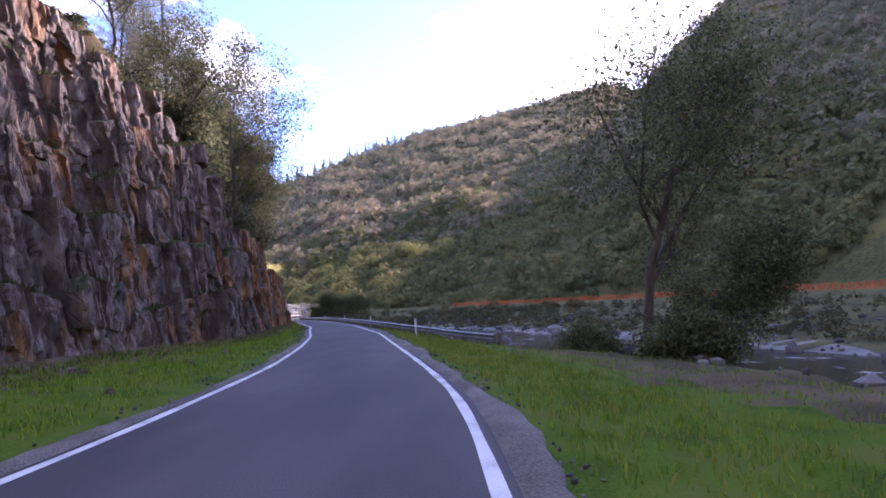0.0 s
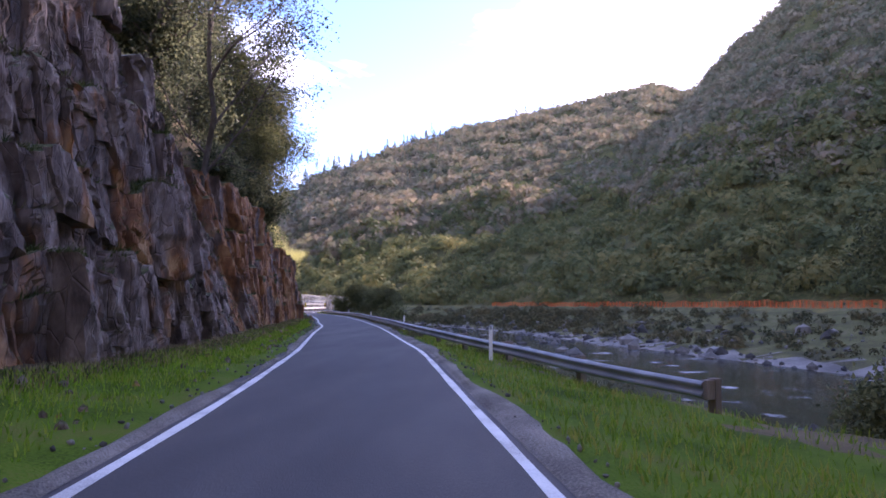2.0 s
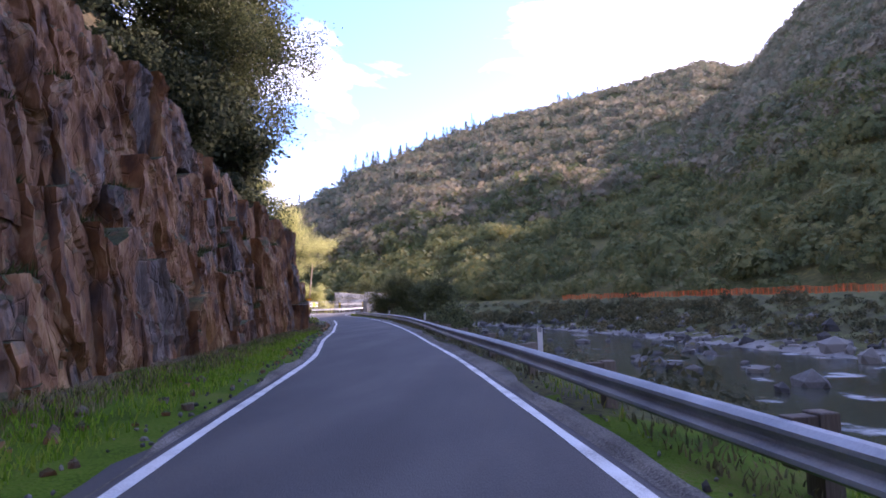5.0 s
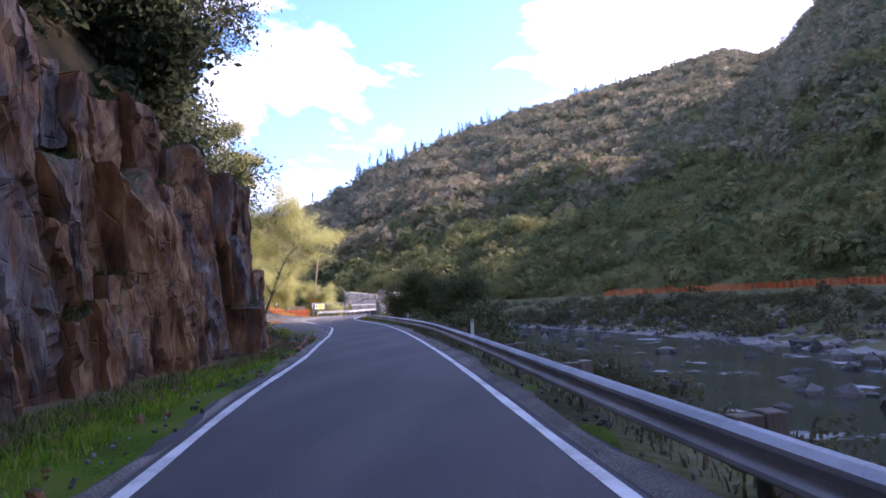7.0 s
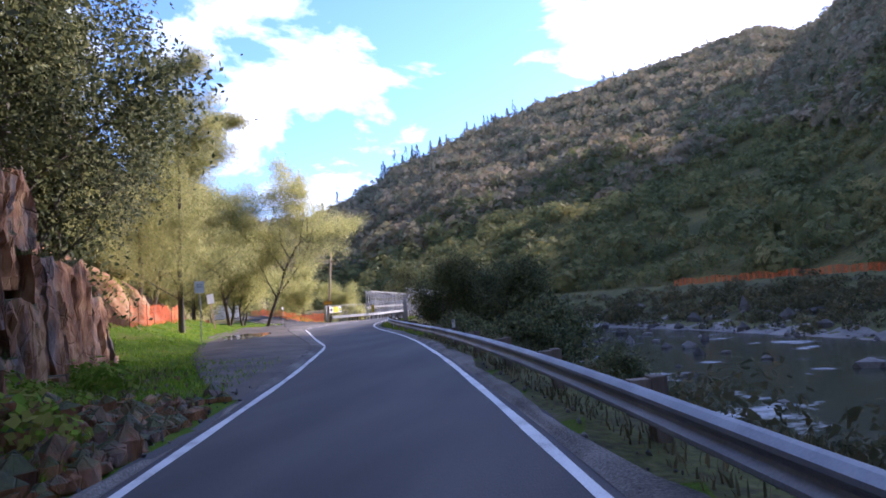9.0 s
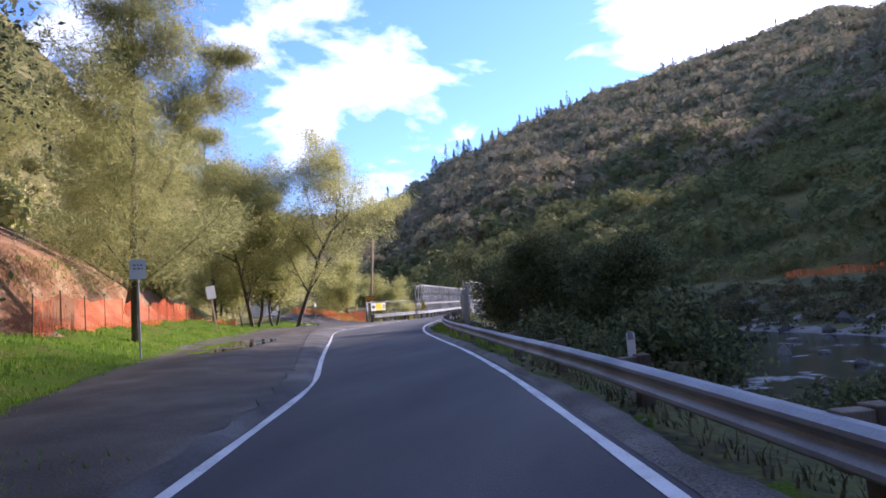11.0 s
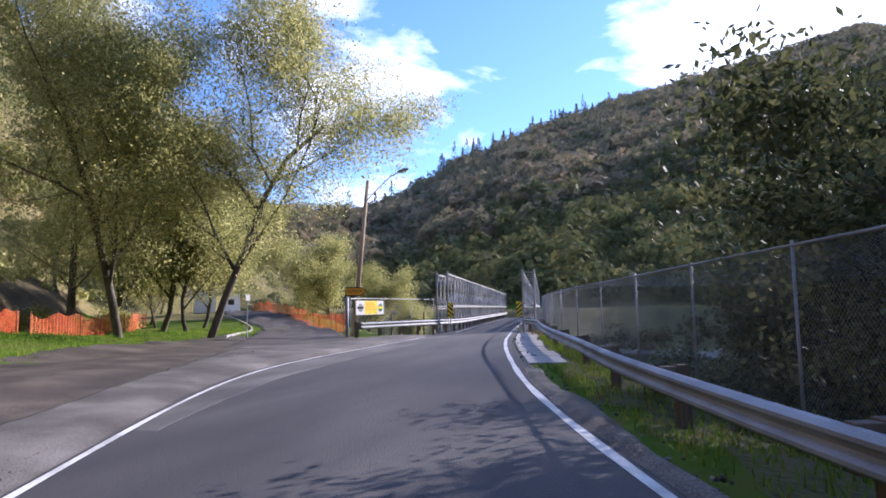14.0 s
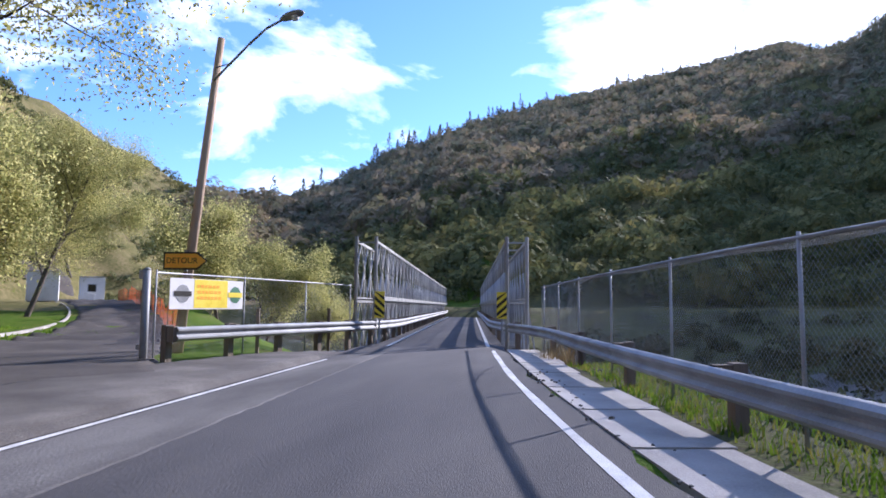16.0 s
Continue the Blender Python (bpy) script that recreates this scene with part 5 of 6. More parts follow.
def net_fence(label, line, height, rows, gap, post_every, sag=0.05, seed=0):
    rng = np.random.RandomState(seed)
    f = thing("safety_fence", label, "safety fence")
    pts = smooth_line(line, gap)
    z = np.array([drop_to(*p) for p in pts])
    n = len(pts)
    s = Shape()
    ph = np.arange(n) * gap / post_every * math.pi
    lean = 0.06 * np.sin(np.arange(n) * gap * 0.9)
    top = height * (1 - sag * np.abs(np.sin(ph))) + 0.05 * np.array([noise.noise((i * gap * 0.4, seed, 1)) for i in range(n)])
    hs = height / rows
    v, q = [], []
    for r in range(rows + 1):
        for e in (-0.5, 0.5):
            for i in range(n):
                zz = z[i] + 0.06 + (top[i] - 0.06) * r / rows + e * hs * 0.30
                v.append((pts[i][0] + lean[i], pts[i][1] + lean[i] * 0.5, zz))
        k = len(v) - 2 * n
        q += [(k + i, k + i + 1, k + n + i + 1, k + n + i) for i in range(n - 1)]
    for i in range(0, n - 1):
        k = len(v)
        t = 0.2
        for jz in (0.04, 1.0):
            for u in (0.5 - t / 2, 0.5 + t / 2):
                p = pts[i] * (1 - u) + pts[i + 1] * u
                v.append((p[0] + lean[i] + 0.004, p[1] + lean[i] * 0.5, z[i] + top[i] * jz))
        q.append((k, k + 1, k + 3, k + 2))
    s.add(v, q)
    part("net", s.mesh("net", M["orange_net"]), f, "orange plastic mesh")
    for i in range(0, n, max(1, int(post_every / gap))):
        p = pts[i]
        part("stake", Shape().tube((p[0], p[1], z[i] - 0.3), (p[0] + rng.normal(0, 0.04), p[1], z[i] + height + 0.12), 0.022, sides=6).mesh("stake", M["post_wood"]), f, "thin stake")
    return f


net_fence("orange plastic safety netting on stakes below the slope", [(-37.6, 100.8), (-40.6, 107), (-45.0, 115.5), (-48.5, 121.5), (-53.3, 128.5), (-57.5, 135.5)], 1.25, 15, 0.22, 2.4, seed=1)
net_fence("orange safety netting behind the oaks beside the side road", [(-57.5, 136), (-60, 143), (-64, 150), (-72, 160)], 1.2, 12, 0.3, 2.4, seed=2)
net_fence("orange safety netting along the edge of the side road", [(-46.0, 146.5), (-50.0, 153.5), (-56.5, 161.5), (-66, 173.5), (-77, 184.5)], 1.2, 12, 0.3, 2.4, seed=3)
far_line = [(float(tab(RIVER, y)) + 36.5 / 0.92, float(y)) for y in np.arange(-30, 176, 12)]
net_fence("long orange safety netting along the road across the river", far_line, 1.0, 8, 1.0, 6.0, 0.12, 4)

# ---- signs ----


def bars(holder, mat, w, h, rows, z0, y, rng):
    """Plain bars in place of small writing, a part for each row."""
    for r in range(rows):
        s = Shape()
        x = -w / 2 * 0.8
        z = z0 + h * (0.5 - (r + 0.5) / rows)
        while x < w / 2 * 0.75:
            l = rng.uniform(0.05, 0.14)
            s.box((x, y - 0.002, z - h / rows * 0.25), (min(x + l, w / 2 * 0.85), y, z + h / rows * 0.25))
            x += l + 0.03
        part("writing", s.mesh("writing", mat), holder, "row of writing too small to read")


sg = thing("road_sign", "white metal sign plate on a leaning wooden post", "sign", at=(-44.0, 119.0, drop_to(-44, 119)), rz=62)
sg.matrix_world = pose(-44.0, 119.0, drop_to(-44, 119), -2, -7, 62)
part("post", Shape().box((-0.045, -0.045, -0.3), (0.045, 0.045, 2.75), 0.008).mesh("post", M["pole_wood"]), sg)
part("plate", Shape().box((-0.3, -0.056, 2.05), (0.3, -0.048, 2.85), 0.003).mesh("plate", M["white_paint"]), sg, "white sign plate")
sg = thing("road_sign", "small white notice sign with dark writing on a steel post", "sign", at=(-33.8, 101.3, drop_to(-33.8, 101.3)), rz=40)
part("post", Shape().tube((0, 0, -0.3), (0, 0, 3.25), 0.028, sides=8).mesh("post", M["zinc"]), sg)
part("plate", Shape().box((-0.24, -0.04, 2.6), (0.24, -0.03, 3.22), 0.003).mesh("plate", M["white_paint"]), sg, "white notice plate")
bars(sg, M["grey_paint"], 0.34, 0.22, 2, 2.98, -0.042, np.random.RandomState(2))
sg = thing("road_sign", "small sign on a thin steel post by the kerb", "sign", at=(-48.4, 140.1, drop_to(-48.4, 140.1)), rz=75)
part("post", Shape().tube((0, 0, -0.3), (0, 0, 2.25), 0.026, sides=8).mesh("post", M["zinc"]), sg)
part("plate", Shape().box((-0.13, -0.036, 1.9), (0.13, -0.028, 2.2), 0.003).mesh("plate", M["white_paint"]), sg, "pale sign plate")

# ---- lamp pole with the detour sign ----


def text_mesh(name, body, size, mat):
    cu = bpy.data.curves.new(name, "FONT")
    cu.body, cu.size, cu.align_x, cu.align_y, cu.extrude = body, size, "CENTER", "CENTER", 0.002
    ob = bpy.data.objects.new(name, cu)
    scene.collection.objects.link(ob)
    me = bpy.data.meshes.new_from_object(ob.evaluated_get(bpy.context.evaluated_depsgraph_get()))
    bpy.data.objects.remove(ob)
    me.materials.clear()
    me.materials.append(mat)
    return me


lamp = thing("street_lamp", "leaning wooden pole with a cobra-head lamp on a steel arm", "street lamp", at=(-44.5, 144.0, 0))
s = Shape().tube((0, 0, -0.5), (0.95, 0, 8.45), 0.145, 0.095, 12)
part("pole", s.mesh("pole", M["pole_wood"], True), lamp)
s = Shape()
arm = [(0.84, -0.1, 7.25), (1.3, -0.18, 7.62), (1.9, -0.25, 8.12), (2.4, -0.32, 8.48), (2.85, -0.36, 8.66)]
for a, b in zip(arm[:-1], arm[1:]):
    s.tube(a, b, 0.034, 0.03, 8)
s.tube((0.86, -0.1, 7.6), (1.35, -0.18, 7.66), 0.016, sides=6)
part("arm", s.mesh("arm", M["zinc"], True), lamp, "curved steel arm")
bm = bmesh.new()
bmesh.ops.create_uvsphere(bm, u_segments=16, v_segments=10, radius=1.0)
for v in bm.verts:
    x = v.co.x
    v.co = Vector((x * 0.36, v.co.y * (0.15 + 0.03 * x), v.co.z * (0.11 if v.co.z > 0 else 0.085)))
me = bpy.data.meshes.new("head")
bm.to_mesh(me)
bm.free()
me.materials.append(M["grey_paint"])
me.polygons.foreach_set("use_smooth", [True] * len(me.polygons))
head = part("lamp_head", me, lamp, "grey cobra-head housing", at=pose(3.12, -0.38, 8.74, 0, -12, -6))
part("lens", Shape().tube((0.08, 0, -0.06), (0.08, 0, -0.13), 0.12, 0.08, 12).mesh("lens", M["white_paint"]), head, "pale glass lens")
det = thing("detour_sign", "orange arrow-shaped detour sign fixed to the pole", "sign", at=(-44.2, 143.82, 2.42), rz=8)
W, H = 0.58, 0.23


def arrow(w, h, tip, y0, y1):
    o = [(-w, -h), (w - tip, -h), (w, 0), (w - tip, h), (-w, h)]
    v = [(x, y0, z) for x, z in o] + [(x, y1, z) for x, z in o]
    return Shape().add(v, [(0, 1, 2, 3, 4), (9, 8, 7, 6, 5)] + [(i, i + 5, (i + 1) % 5 + 5, (i + 1) % 5) for i in range(5)])


part("back_plate", arrow(W, H, 0.26, -0.022, -0.01).mesh("back_plate", M["black_paint"]), det, "black border plate")
part("face", arrow(W - 0.04, H - 0.045, 0.24, -0.03, -0.0225).mesh("face", M["sign_orange"]), det, "orange reflective face")
part("lettering", text_mesh("lettering", "DETOUR", 0.21, M["black_paint"]), det, "black capital letters", at=pose(-0.09, -0.033, 0, 90, 0, 0))
part("bracket", Shape().box((-0.05, -0.012, -0.28), (0.05, 0.05, 0.28)).mesh("bracket", M["zinc"]), det)

# ---- chain-link fences ----


def chain_link(label, line, tops, pitch, thick, post_every, foot=None):
    f = thing("chain_link_fence", label, "fence")
    pts = smooth_line(line, pitch)
    n = len(pts)
    top = np.interp(np.linspace(0, 1, n), np.linspace(0, 1, len(tops)), tops)
    low = np.array([max(drop_to(*p), -0.7) for p in pts]) + 0.03 if foot is None else np.full(n, foot)
    s = Shape()
    rows = int((top.max() - low.min()) / (pitch * 1.05)) + 1

    def place(i, j):
        i = min(max(i, 0), n - 1)
        return Vector((pts[i][0], pts[i][1], min(low[i] + j * pitch * 1.05, top[i])))

    for d in (1, -1):
        for i0 in range(-rows, n + rows):
            a = (max(i0, 0), 0 if i0 >= 0 else -i0) if d > 0 else (min(i0, n - 1), 0 if i0 < n else i0 - (n - 1))
            i1 = i0 + d * rows
            b = (min(i1, n - 1), rows if i1 <= n - 1 else n - 1 - i0) if d > 0 else (max(i1, 0), rows if i1 >= 0 else i0)
            if b[1] <= a[1]:
                continue
            steps_ = max(1, abs(b[0] - a[0]) // 12)
            for k in range(steps_):
                t0, t1 = k / steps_, (k + 1) / steps_
                p0 = place(round(a[0] + (b[0] - a[0]) * t0), a[1] + (b[1] - a[1]) * t0)
                p1 = place(round(a[0] + (b[0] - a[0]) * t1), a[1] + (b[1] - a[1]) * t1)
                if (p1 - p0).length > 0.02:
                    s.tube(p0, p1, thick, thick, 3, False)
    part("mesh", s.mesh("mesh", M["zinc"]), f, "galvanised diamond wire mesh")
    step = max(1, int(post_every / pitch))
    for i in list(range(0, n, step)) + ([n - 1] if (n - 1) % step > step // 2 else []):
        part("post", Shape().tube((pts[i][0], pts[i][1], low[i] - 0.4), (pts[i][0], pts[i][1], top[i] + 0.06), 0.021, sides=10).mesh("post", M["zinc"], True), f)
    ring = [(0.022 * math.cos(a), 0.022 * math.sin(a)) for a in np.arange(8) * math.pi / 4]
    s = Shape().sweep(ring, [(*pts[i], top[i]) for i in list(range(0, n - 1, 10)) + [n - 1]], True)
    part("top_rail", s.mesh("top_rail", M["zinc"], True), f)
    return f


chain_link("galvanised chain-link fence with top rail beside the bridge approach", [(-27.4, 118.0), (-30.3, 127.5), (-33.2, 137.5), (-35.2, 150.6)], (2.1, 2.0, 1.95, 1.95), 0.065, 0.0015, 3.0)
chain_link("galvanised chain-link fence between the gate post and the bridge", [(-43.5, 141.6), (-42.6, 146.0), (-41.9, 150.6)], (2.0, 2.0, 2.0), 0.10, 0.0012, 3.0)
gp = thing("gate_post", "thick galvanised steel gate post at the side road", "post", at=(-43.6, 141.4, 0.0))
part("post", Shape().tube((0, 0, -0.4), (0, 0, 2.05), 0.085, sides=14).mesh("post", M["zinc"], True), gp)
part("cap", Shape().tube((0, 0, 2.05), (0, 0, 2.10), 0.092, 0.05, sides=14).mesh("cap", M["zinc"], True), gp)
part("hinge", Shape().box((-0.16, -0.04, 1.85), (-0.06, 0.04, 2.05), 0.006).mesh("hinge", M["zinc"]), gp)
part("hinge", Shape().box((-0.16, -0.04, 0.3), (-0.06, 0.04, 0.42), 0.006).mesh("hinge", M["zinc"]), gp)

ang = math.degrees(math.atan2(4.4, 0.9))
bn = thing("banner", "white and yellow vinyl banner tied to the chain-link fence", "banner", at=(-43.13, 143.1, 1.54), rz=ang)
part("sheet", Shape().box((-1.25, -0.052, -0.36), (1.25, -0.046, 0.36)).mesh("sheet", M["white_paint"]), bn, "white vinyl sheet")
part("field", Shape().box((-0.5, -0.056, -0.33), (0.66, -0.0535, 0.35)).mesh("field", M["yellow_paint"]), bn, "yellow middle field")
for cx, m in ((-0.86, "grey_paint"), (0.95, "green_paint")):
    part("emblem", Shape().tube((cx, -0.058, 0.0), (cx, -0.0535, 0.0), 0.21, sides=24).mesh("emblem", M[m]), bn, "round emblem")
    part("emblem_band", Shape().box((cx - 0.27, -0.062, -0.06), (cx + 0.27, -0.0585, 0.06)).mesh("emblem_band", M["black_paint" if m == "grey_paint" else "yellow_paint"]), bn)
bars(bn, M["sign_orange"], 1.0, 0.42, 3, 0.05, -0.058, np.random.RandomState(5))
tp = Shape().box((-0.045, -0.02, -0.3), (0.045, 0.02, 1.2), 0.004)
for x, y in ((-42.62, 144.3), (-41.9, 147.6)):
    st = thing("stake", "thin brown wooden stake in front of the fence", "stake", at=(x + 0.25, y, 0))
    part("shaft", tp.mesh("shaft", M["post_wood"]), st)

# ---- hazard markers ----


def hazard(at, rz, flip):
    h = thing("object_marker", "black and yellow striped hazard marker at the bridge end", "marker", "markers at the bridge end", at=at, rz=rz)
    part("plate", Shape().box((-0.17, 0, -0.45), (0.17, 0.008, 0.45)).mesh("plate", M["yellow_paint"]), h, "yellow plate")
    for k in range(-2, 4):
        z = k * 0.26 - 0.12
        s = Shape()
        a, b = (-0.17, 0.17) if not flip else (0.17, -0.17)
        lo, hi = -0.45, 0.45
        c = lambda t: min(max(t, lo), hi)
        q = [(a, c(z)), (b, c(z + 0.3)), (b, c(z + 0.42)), (a, c(z + 0.12))]
        v = [(x, -0.004, zz) for x, zz in q] + [(x, -0.001, zz) for x, zz in q]
        if max(p[1] for p in q) - min(p[1] for p in q) > 0.05:
            s.add(v, [(0, 1, 2, 3), (7, 6, 5, 4), (0, 4, 5, 1), (1, 5, 6, 2), (2, 6, 7, 3), (3, 7, 4, 0)])
            part("stripe", s.mesh("stripe", M["black_paint"]), h, "black stripe")
    part("post", Shape().box((-0.03, 0.012, -1.75), (0.03, 0.05, 0.3)).mesh("post", M["zinc"]), h)


p = on_bridge(-0.9, -2.05, 1.33)
hazard(tuple(p), 12, True)
p = on_bridge(-0.9, 2.1, 1.33)
hazard(tuple(p), -6, False)

# ---- white cabins by the side road ----


def cabin(name, label, x, y, rz, w, d, h, window):
    z = drop_to(x, y)
    c = thing(name, label, "cabin", at=(x, y, z), rz=rz)
    part("wall", Shape().box((-w / 2, -d / 2, 0.15), (w / 2, d / 2, h), 0.02).mesh("wall", M["white_paint"]), c)
    part("roof", Shape().box((-w / 2 - 0.08, -d / 2 - 0.08, h + 0.002), (w / 2 + 0.08, d / 2 + 0.08, h + 0.10), 0.02).mesh("roof", M["grey_paint"]), c)
    part("base", Shape().box((-w / 2 + 0.1, -d / 2 + 0.1, -0.5), (w / 2 - 0.1, d / 2 - 0.1, 0.15)).mesh("base", M["grey_paint"]), c)
    if window:
        wd = part("window", Shape().box((-0.42, -d / 2 - 0.03, 1.15), (0.42, -d / 2 - 0.002, 2.0)).mesh("window", M["grey_paint"]), c, "dark window")
        part("pane", Shape().box((-0.34, -d / 2 - 0.036, 1.23), (0.34, -d / 2 - 0.031, 1.92)).mesh("pane", M["puddle"]), wd)
    else:
        for k in range(9):
            x0 = -w / 2 + 0.1 + k * (w - 0.2) / 9
            part("rib", Shape().box((x0, -d / 2 - 0.03, 0.2), (x0 + 0.1, -d / 2 - 0.002, h - 0.05)).mesh("rib", M["white_paint"]), c)
    return c


cabin("guard_booth", "small white guard booth with a dark window beside the side road", -83.5, 189.0, 38, 2.4, 2.4, 2.7, True)
cabin("storage_container", "white ribbed storage container on the grass", -79.5, 178.0, 40, 2.4, 2.4, 2.7, False)
for k, x in enumerate((0, 0.75)):
    b = thing("water_barrier", "low white barricade beside the booth", "barricade", "barricades by the booth", at=(-81.6 - x, 186.6 + 0.4 * k, drop_to(-81.6 - x, 186.6)), rz=35)
    part("body", Shape().box((-0.33, -0.15, 0), (0.33, 0.15, 0.85), 0.05).mesh("body", M["white_paint"]), b)

# ---- stones ----


def stones(name, label, places, sizes, mat, seed):
    rng = np.random.RandomState(seed)
    bm = bmesh.new()
    bmesh.ops.create_icosphere(bm, subdivisions=1, radius=1.0)
    v0 = np.array([v.co[:] for v in bm.verts])
    bm.verts.index_update()
    f0 = np.array([[v.index for v in q.verts] for q in bm.faces])
    bm.free()
    p = np.asarray(places)
    n = len(p)
    v = v0[None] * rng.uniform(0.6, 1.3, (n, len(v0), 1)) * rng.uniform(0.6, 1.2, (n, 1, 3)) * np.asarray(sizes)[:, None, None]
    v = v + p[:, None]
    f = f0[None] + (np.arange(n) * len(v0))[:, None, None]
    tagged(new(name, mesh_of(name, v.reshape(-1, 3), f.reshape(-1, 3), mat)), label, "stones", kind="stuff")


rng = np.random.RandomState(12)
n = 1700
y = rng.uniform(-20, 165, n)
dv = np.where(rng.uniform(0, 1, n) < 0.8, 8.5 + 15 * rng.uniform(0, 1, n) ** 1.6, rng.uniform(-12, -8.5, n))
x = tab(RIVER, y) + dv / 0.92
stones("river_stones", "grey boulders and cobbles along the river banks", np.stack([x, y, ground_z(x, y)], -1), rng.uniform(0.10, 0.42, n) * (0.6 + rng.uniform(0, 1, n) ** 5 * 2.2), M["river_stone"], 1)
n = 60
y = rng.uniform(70, 150, n)
x = tab(RIVER, y) + rng.uniform(-7, 8, n)
stones("river_boulders", "wet boulders standing in the rapids", np.stack([x, y, np.full(n, -3.05)], -1), rng.uniform(0.25, 0.8, n), M["river_stone"], 2)
n = 700
y = rng.uniform(-5, 88, n)
fo = tab(FOOT, y)
dl = fo * (1 - 0.75 * rng.uniform(0, 1, n) ** 2.5)
x = tab(LEFT, y) - dl / 0.94
stones("fallen_stones", "broken slate fragments at the foot of the cliff", np.stack([x, y, ground_z(x, y) + 0.02], -1), rng.uniform(0.03, 0.11, n), M["rock"], 3)
n = 420
y = rng.normal(78.2, 1.5, n)
e = rng.uniform(0, 1, n) ** 1.4
x = tab(LEFT, y) - 0.55 - 1.9 * e
stones("rubble", "pile of broken rust-brown rock at the end of the cliff", np.stack([x, y, np.maximum(ground_z(x, y), 0) + 0.03 + 0.5 * e * np.exp(-((y - 78.2) / 1.4) ** 2) * rng.uniform(0.2, 1, n)], -1), rng.uniform(0.04, 0.17, n) * (1 + (rng.uniform(0, 1, n) > 0.93)), M["rock"], 4)
n = 1500
y = rng.uniform(0, 150, n)
e = rng.uniform(0, 1, n)
x = np.where(rng.uniform(0, 1, n) < 0.5, tab(LEFT, y) - 0.3 - 0.5 * e, tab(RIGHT, y) + 0.3 + 0.5 * e)
stones("loose_gravel", "loose gravel along the asphalt's edges", np.stack([x, y, np.maximum(ground_z(x, y), -0.03) + 0.02], -1), rng.uniform(0.012, 0.04, n), M["river_stone"], 5)

# ---- grass ----


def grass(name, label, x, y, height, mat, seed, wide=0.011):
    rng = np.random.RandomState(seed)
    n = len(x)
    z = ground_z(x, y)
    a = rng.uniform(0, 6.28, n)
    h = height * rng.uniform(0.45, 1.25, n)
    bend = h * rng.uniform(0.1, 0.7, n)
    b = rng.uniform(0, 6.28, n)
    w = wide * rng.uniform(0.7, 1.4, n)
    p = np.stack([x, y, z - 0.02], -1)
    s = np.stack([np.cos(a) * w, np.sin(a) * w, 0 * a], -1)
    m = p + np.stack([np.cos(b) * bend * 0.35, np.sin(b) * bend * 0.35, h * 0.6], -1)
    t = p + np.stack([np.cos(b) * bend, np.sin(b) * bend, h], -1)
    v = np.stack([p - s, p + s, m + s * 0.7, m - s * 0.7, t], 1).reshape(-1, 3)
    k = np.arange(n)[:, None] * 5
    f = [tuple(q) for q in (k + np.array([0, 1, 2, 3])).tolist()] + [tuple(q) for q in (k + np.array([3, 2, 4])).tolist()]
    tagged(new(name, mesh_of(name, v.tolist(), f, mat)), label, "grass", kind="stuff")


def clumped(x, y, keep, seed, size=1.2):
    r = np.random.RandomState(seed)
    w = waves(x, y, size, seed) + 0.6 * waves(x, y, size * 4, seed + 1)
    ok = w > r.uniform(-1.6, 1.2, len(x)) * keep
    return x[ok], y[ok]


rng = np.random.RandomState(20)
n = 75000
y = -4 + 94 * rng.uniform(0, 1, n)
fo = tab(FOOT, y)
dl = 0.75 + (fo - 0.6) * rng.uniform(0, 1, n) ** 0.8
gx, gy = clumped(tab(LEFT, y) - dl / 0.94, y, 1.0, 41)
grass("verge_grass", "short bright green grass on the cliff-side verge", gx, gy, 0.13, M["grass_blade"], 1)
n = 42000
y = -4 + 92 * rng.uniform(0, 1, n)
dl = tab(FOOT, y) * (1.06 - 0.42 * rng.uniform(0, 1, n) ** 2)
gx, gy = clumped(tab(LEFT, y) - dl / 0.94, y, 0.9, 43)
grass("dry_grass", "tall dry grass and weeds under the cliff", gx, gy, 0.20, M["dry_grass"], 2, 0.005)
n = 14000
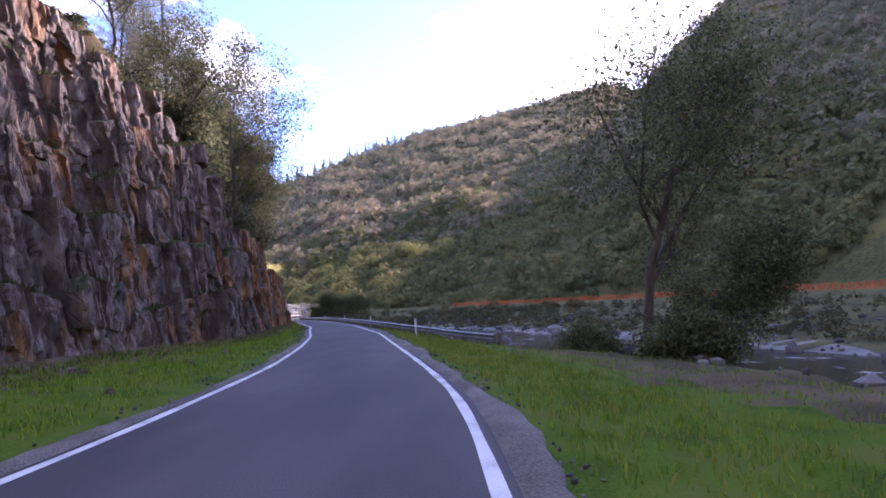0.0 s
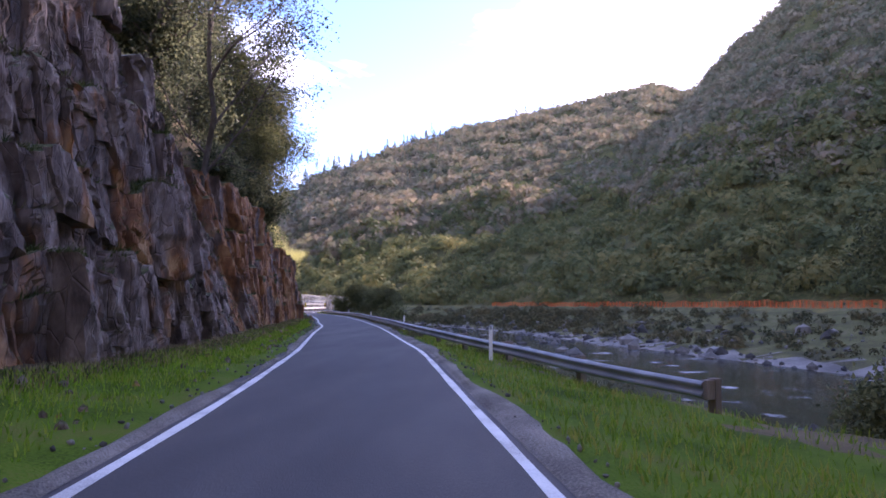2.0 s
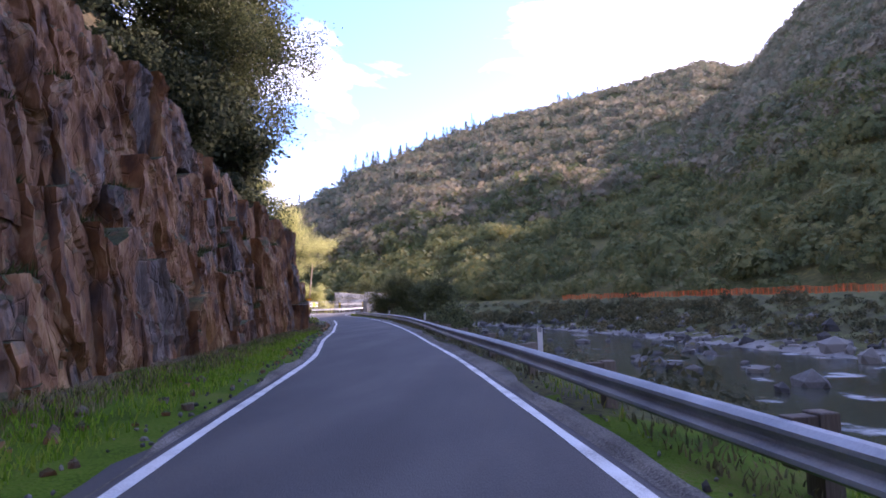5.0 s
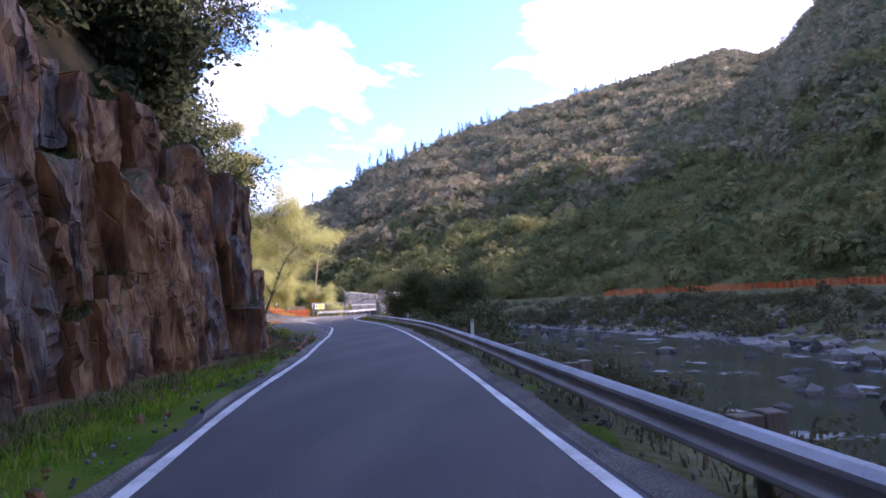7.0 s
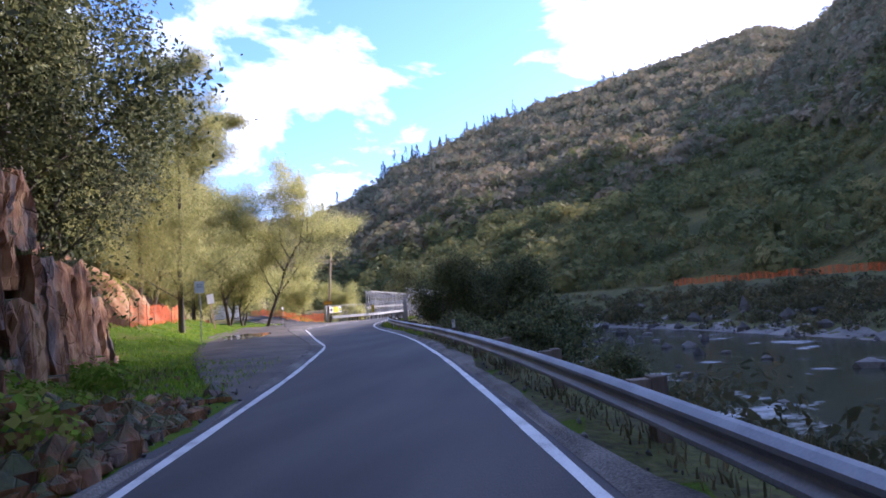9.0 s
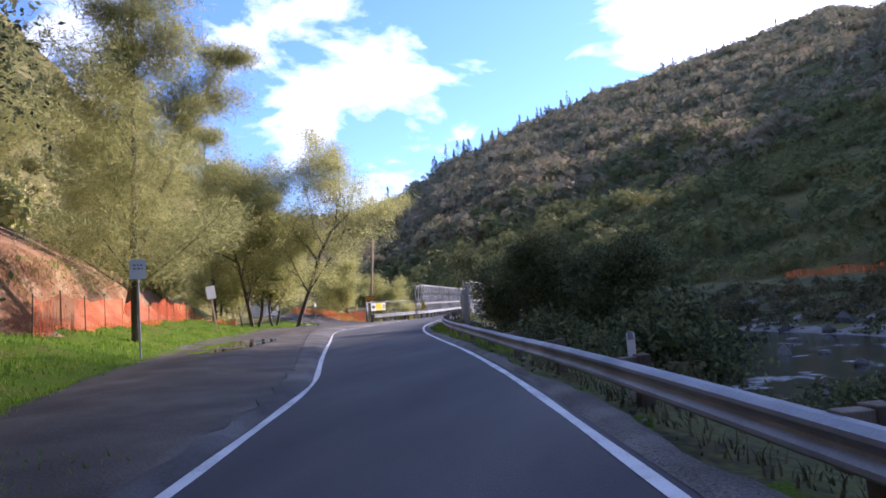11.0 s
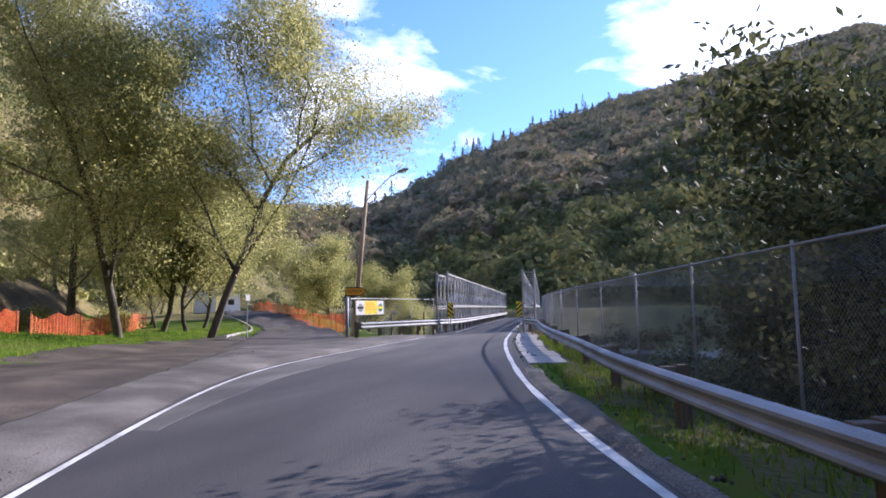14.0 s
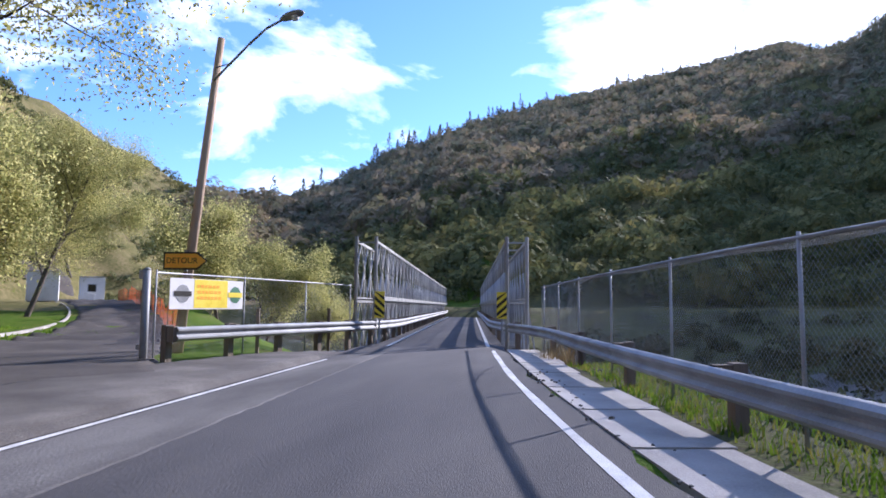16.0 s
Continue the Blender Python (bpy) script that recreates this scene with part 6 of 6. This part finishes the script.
y = -4 + 92 * rng.uniform(0, 1, n)
dl = tab(FOOT, y) * (1.02 - 0.35 * rng.uniform(0, 1, n) ** 2)
gx, gy = clumped(tab(LEFT, y) - dl / 0.94, y, 0.9, 44)
grass("weeds", "leafy green weeds under the cliff", gx, gy, 0.16, M["weed"], 6, 0.016)
n = 48000
y = 2 + 126 * rng.uniform(0, 1, n)
dr = 0.7 + 2.6 * rng.uniform(0, 1, n)
gx, gy = clumped(tab(RIGHT, y) + dr / 0.94, y, 1.2, 45)
dry = (gy + 9 * np.sin(gx * 3.1) > 47) & (gy < 100)
grass("bank_grass", "uneven green grass on the river-side verge", gx[~dry], gy[~dry], 0.14, M["bank_blade"], 3)
grass("bank_straw", "dull brown and olive grass under the guardrail", gx[dry], gy[dry], 0.13, M["bank_straw"], 9)
n = 46000
y = 86 + 66 * rng.uniform(0, 1, n)
ox = np.interp(y, [p[1] for p in OUTER], [p[0] for p in OUTER])
gx, gy = clumped(ox - 6.5 * rng.uniform(-0.08, 1, n) ** 1.0, y, 1.3, 46)
grass("meadow_grass", "sunlit green grass beyond the turnout", gx, gy, 0.13, M["grass_blade"], 4, 0.014)
n = 9000
y = 6 + 34 * rng.uniform(0, 1, n)
gx, gy = clumped(tab(RIGHT, y) + 2.2 + 7 * rng.uniform(0, 1, n), y, 1.0, 47)
grass("tall_grass", "rank grass and weeds on the river bank", gx, gy, 0.15, M["bank_blade"], 5, 0.010)
n = 1500
y = rng.uniform(144.5, 150.2, n)
gx = np.interp(y, [144, 151], [-34.6, -35.8]) + rng.uniform(-0.35, 0.5, n)
grass("straw", "tuft of tall straw-coloured grass by the bridge end", gx, y, 0.75, M["dry_grass"], 7, 0.008)
n = 9000
y = 126 + 23 * rng.uniform(0, 1, n)
gx, gy = clumped(tab(RIGHT, y) + 1.55 + 1.3 * rng.uniform(0, 1, n), y, 1.2, 49)
grass("fence_grass", "short green grass between the guardrail and the fence", gx, gy, 0.15, M["bank_blade"], 8, 0.012)
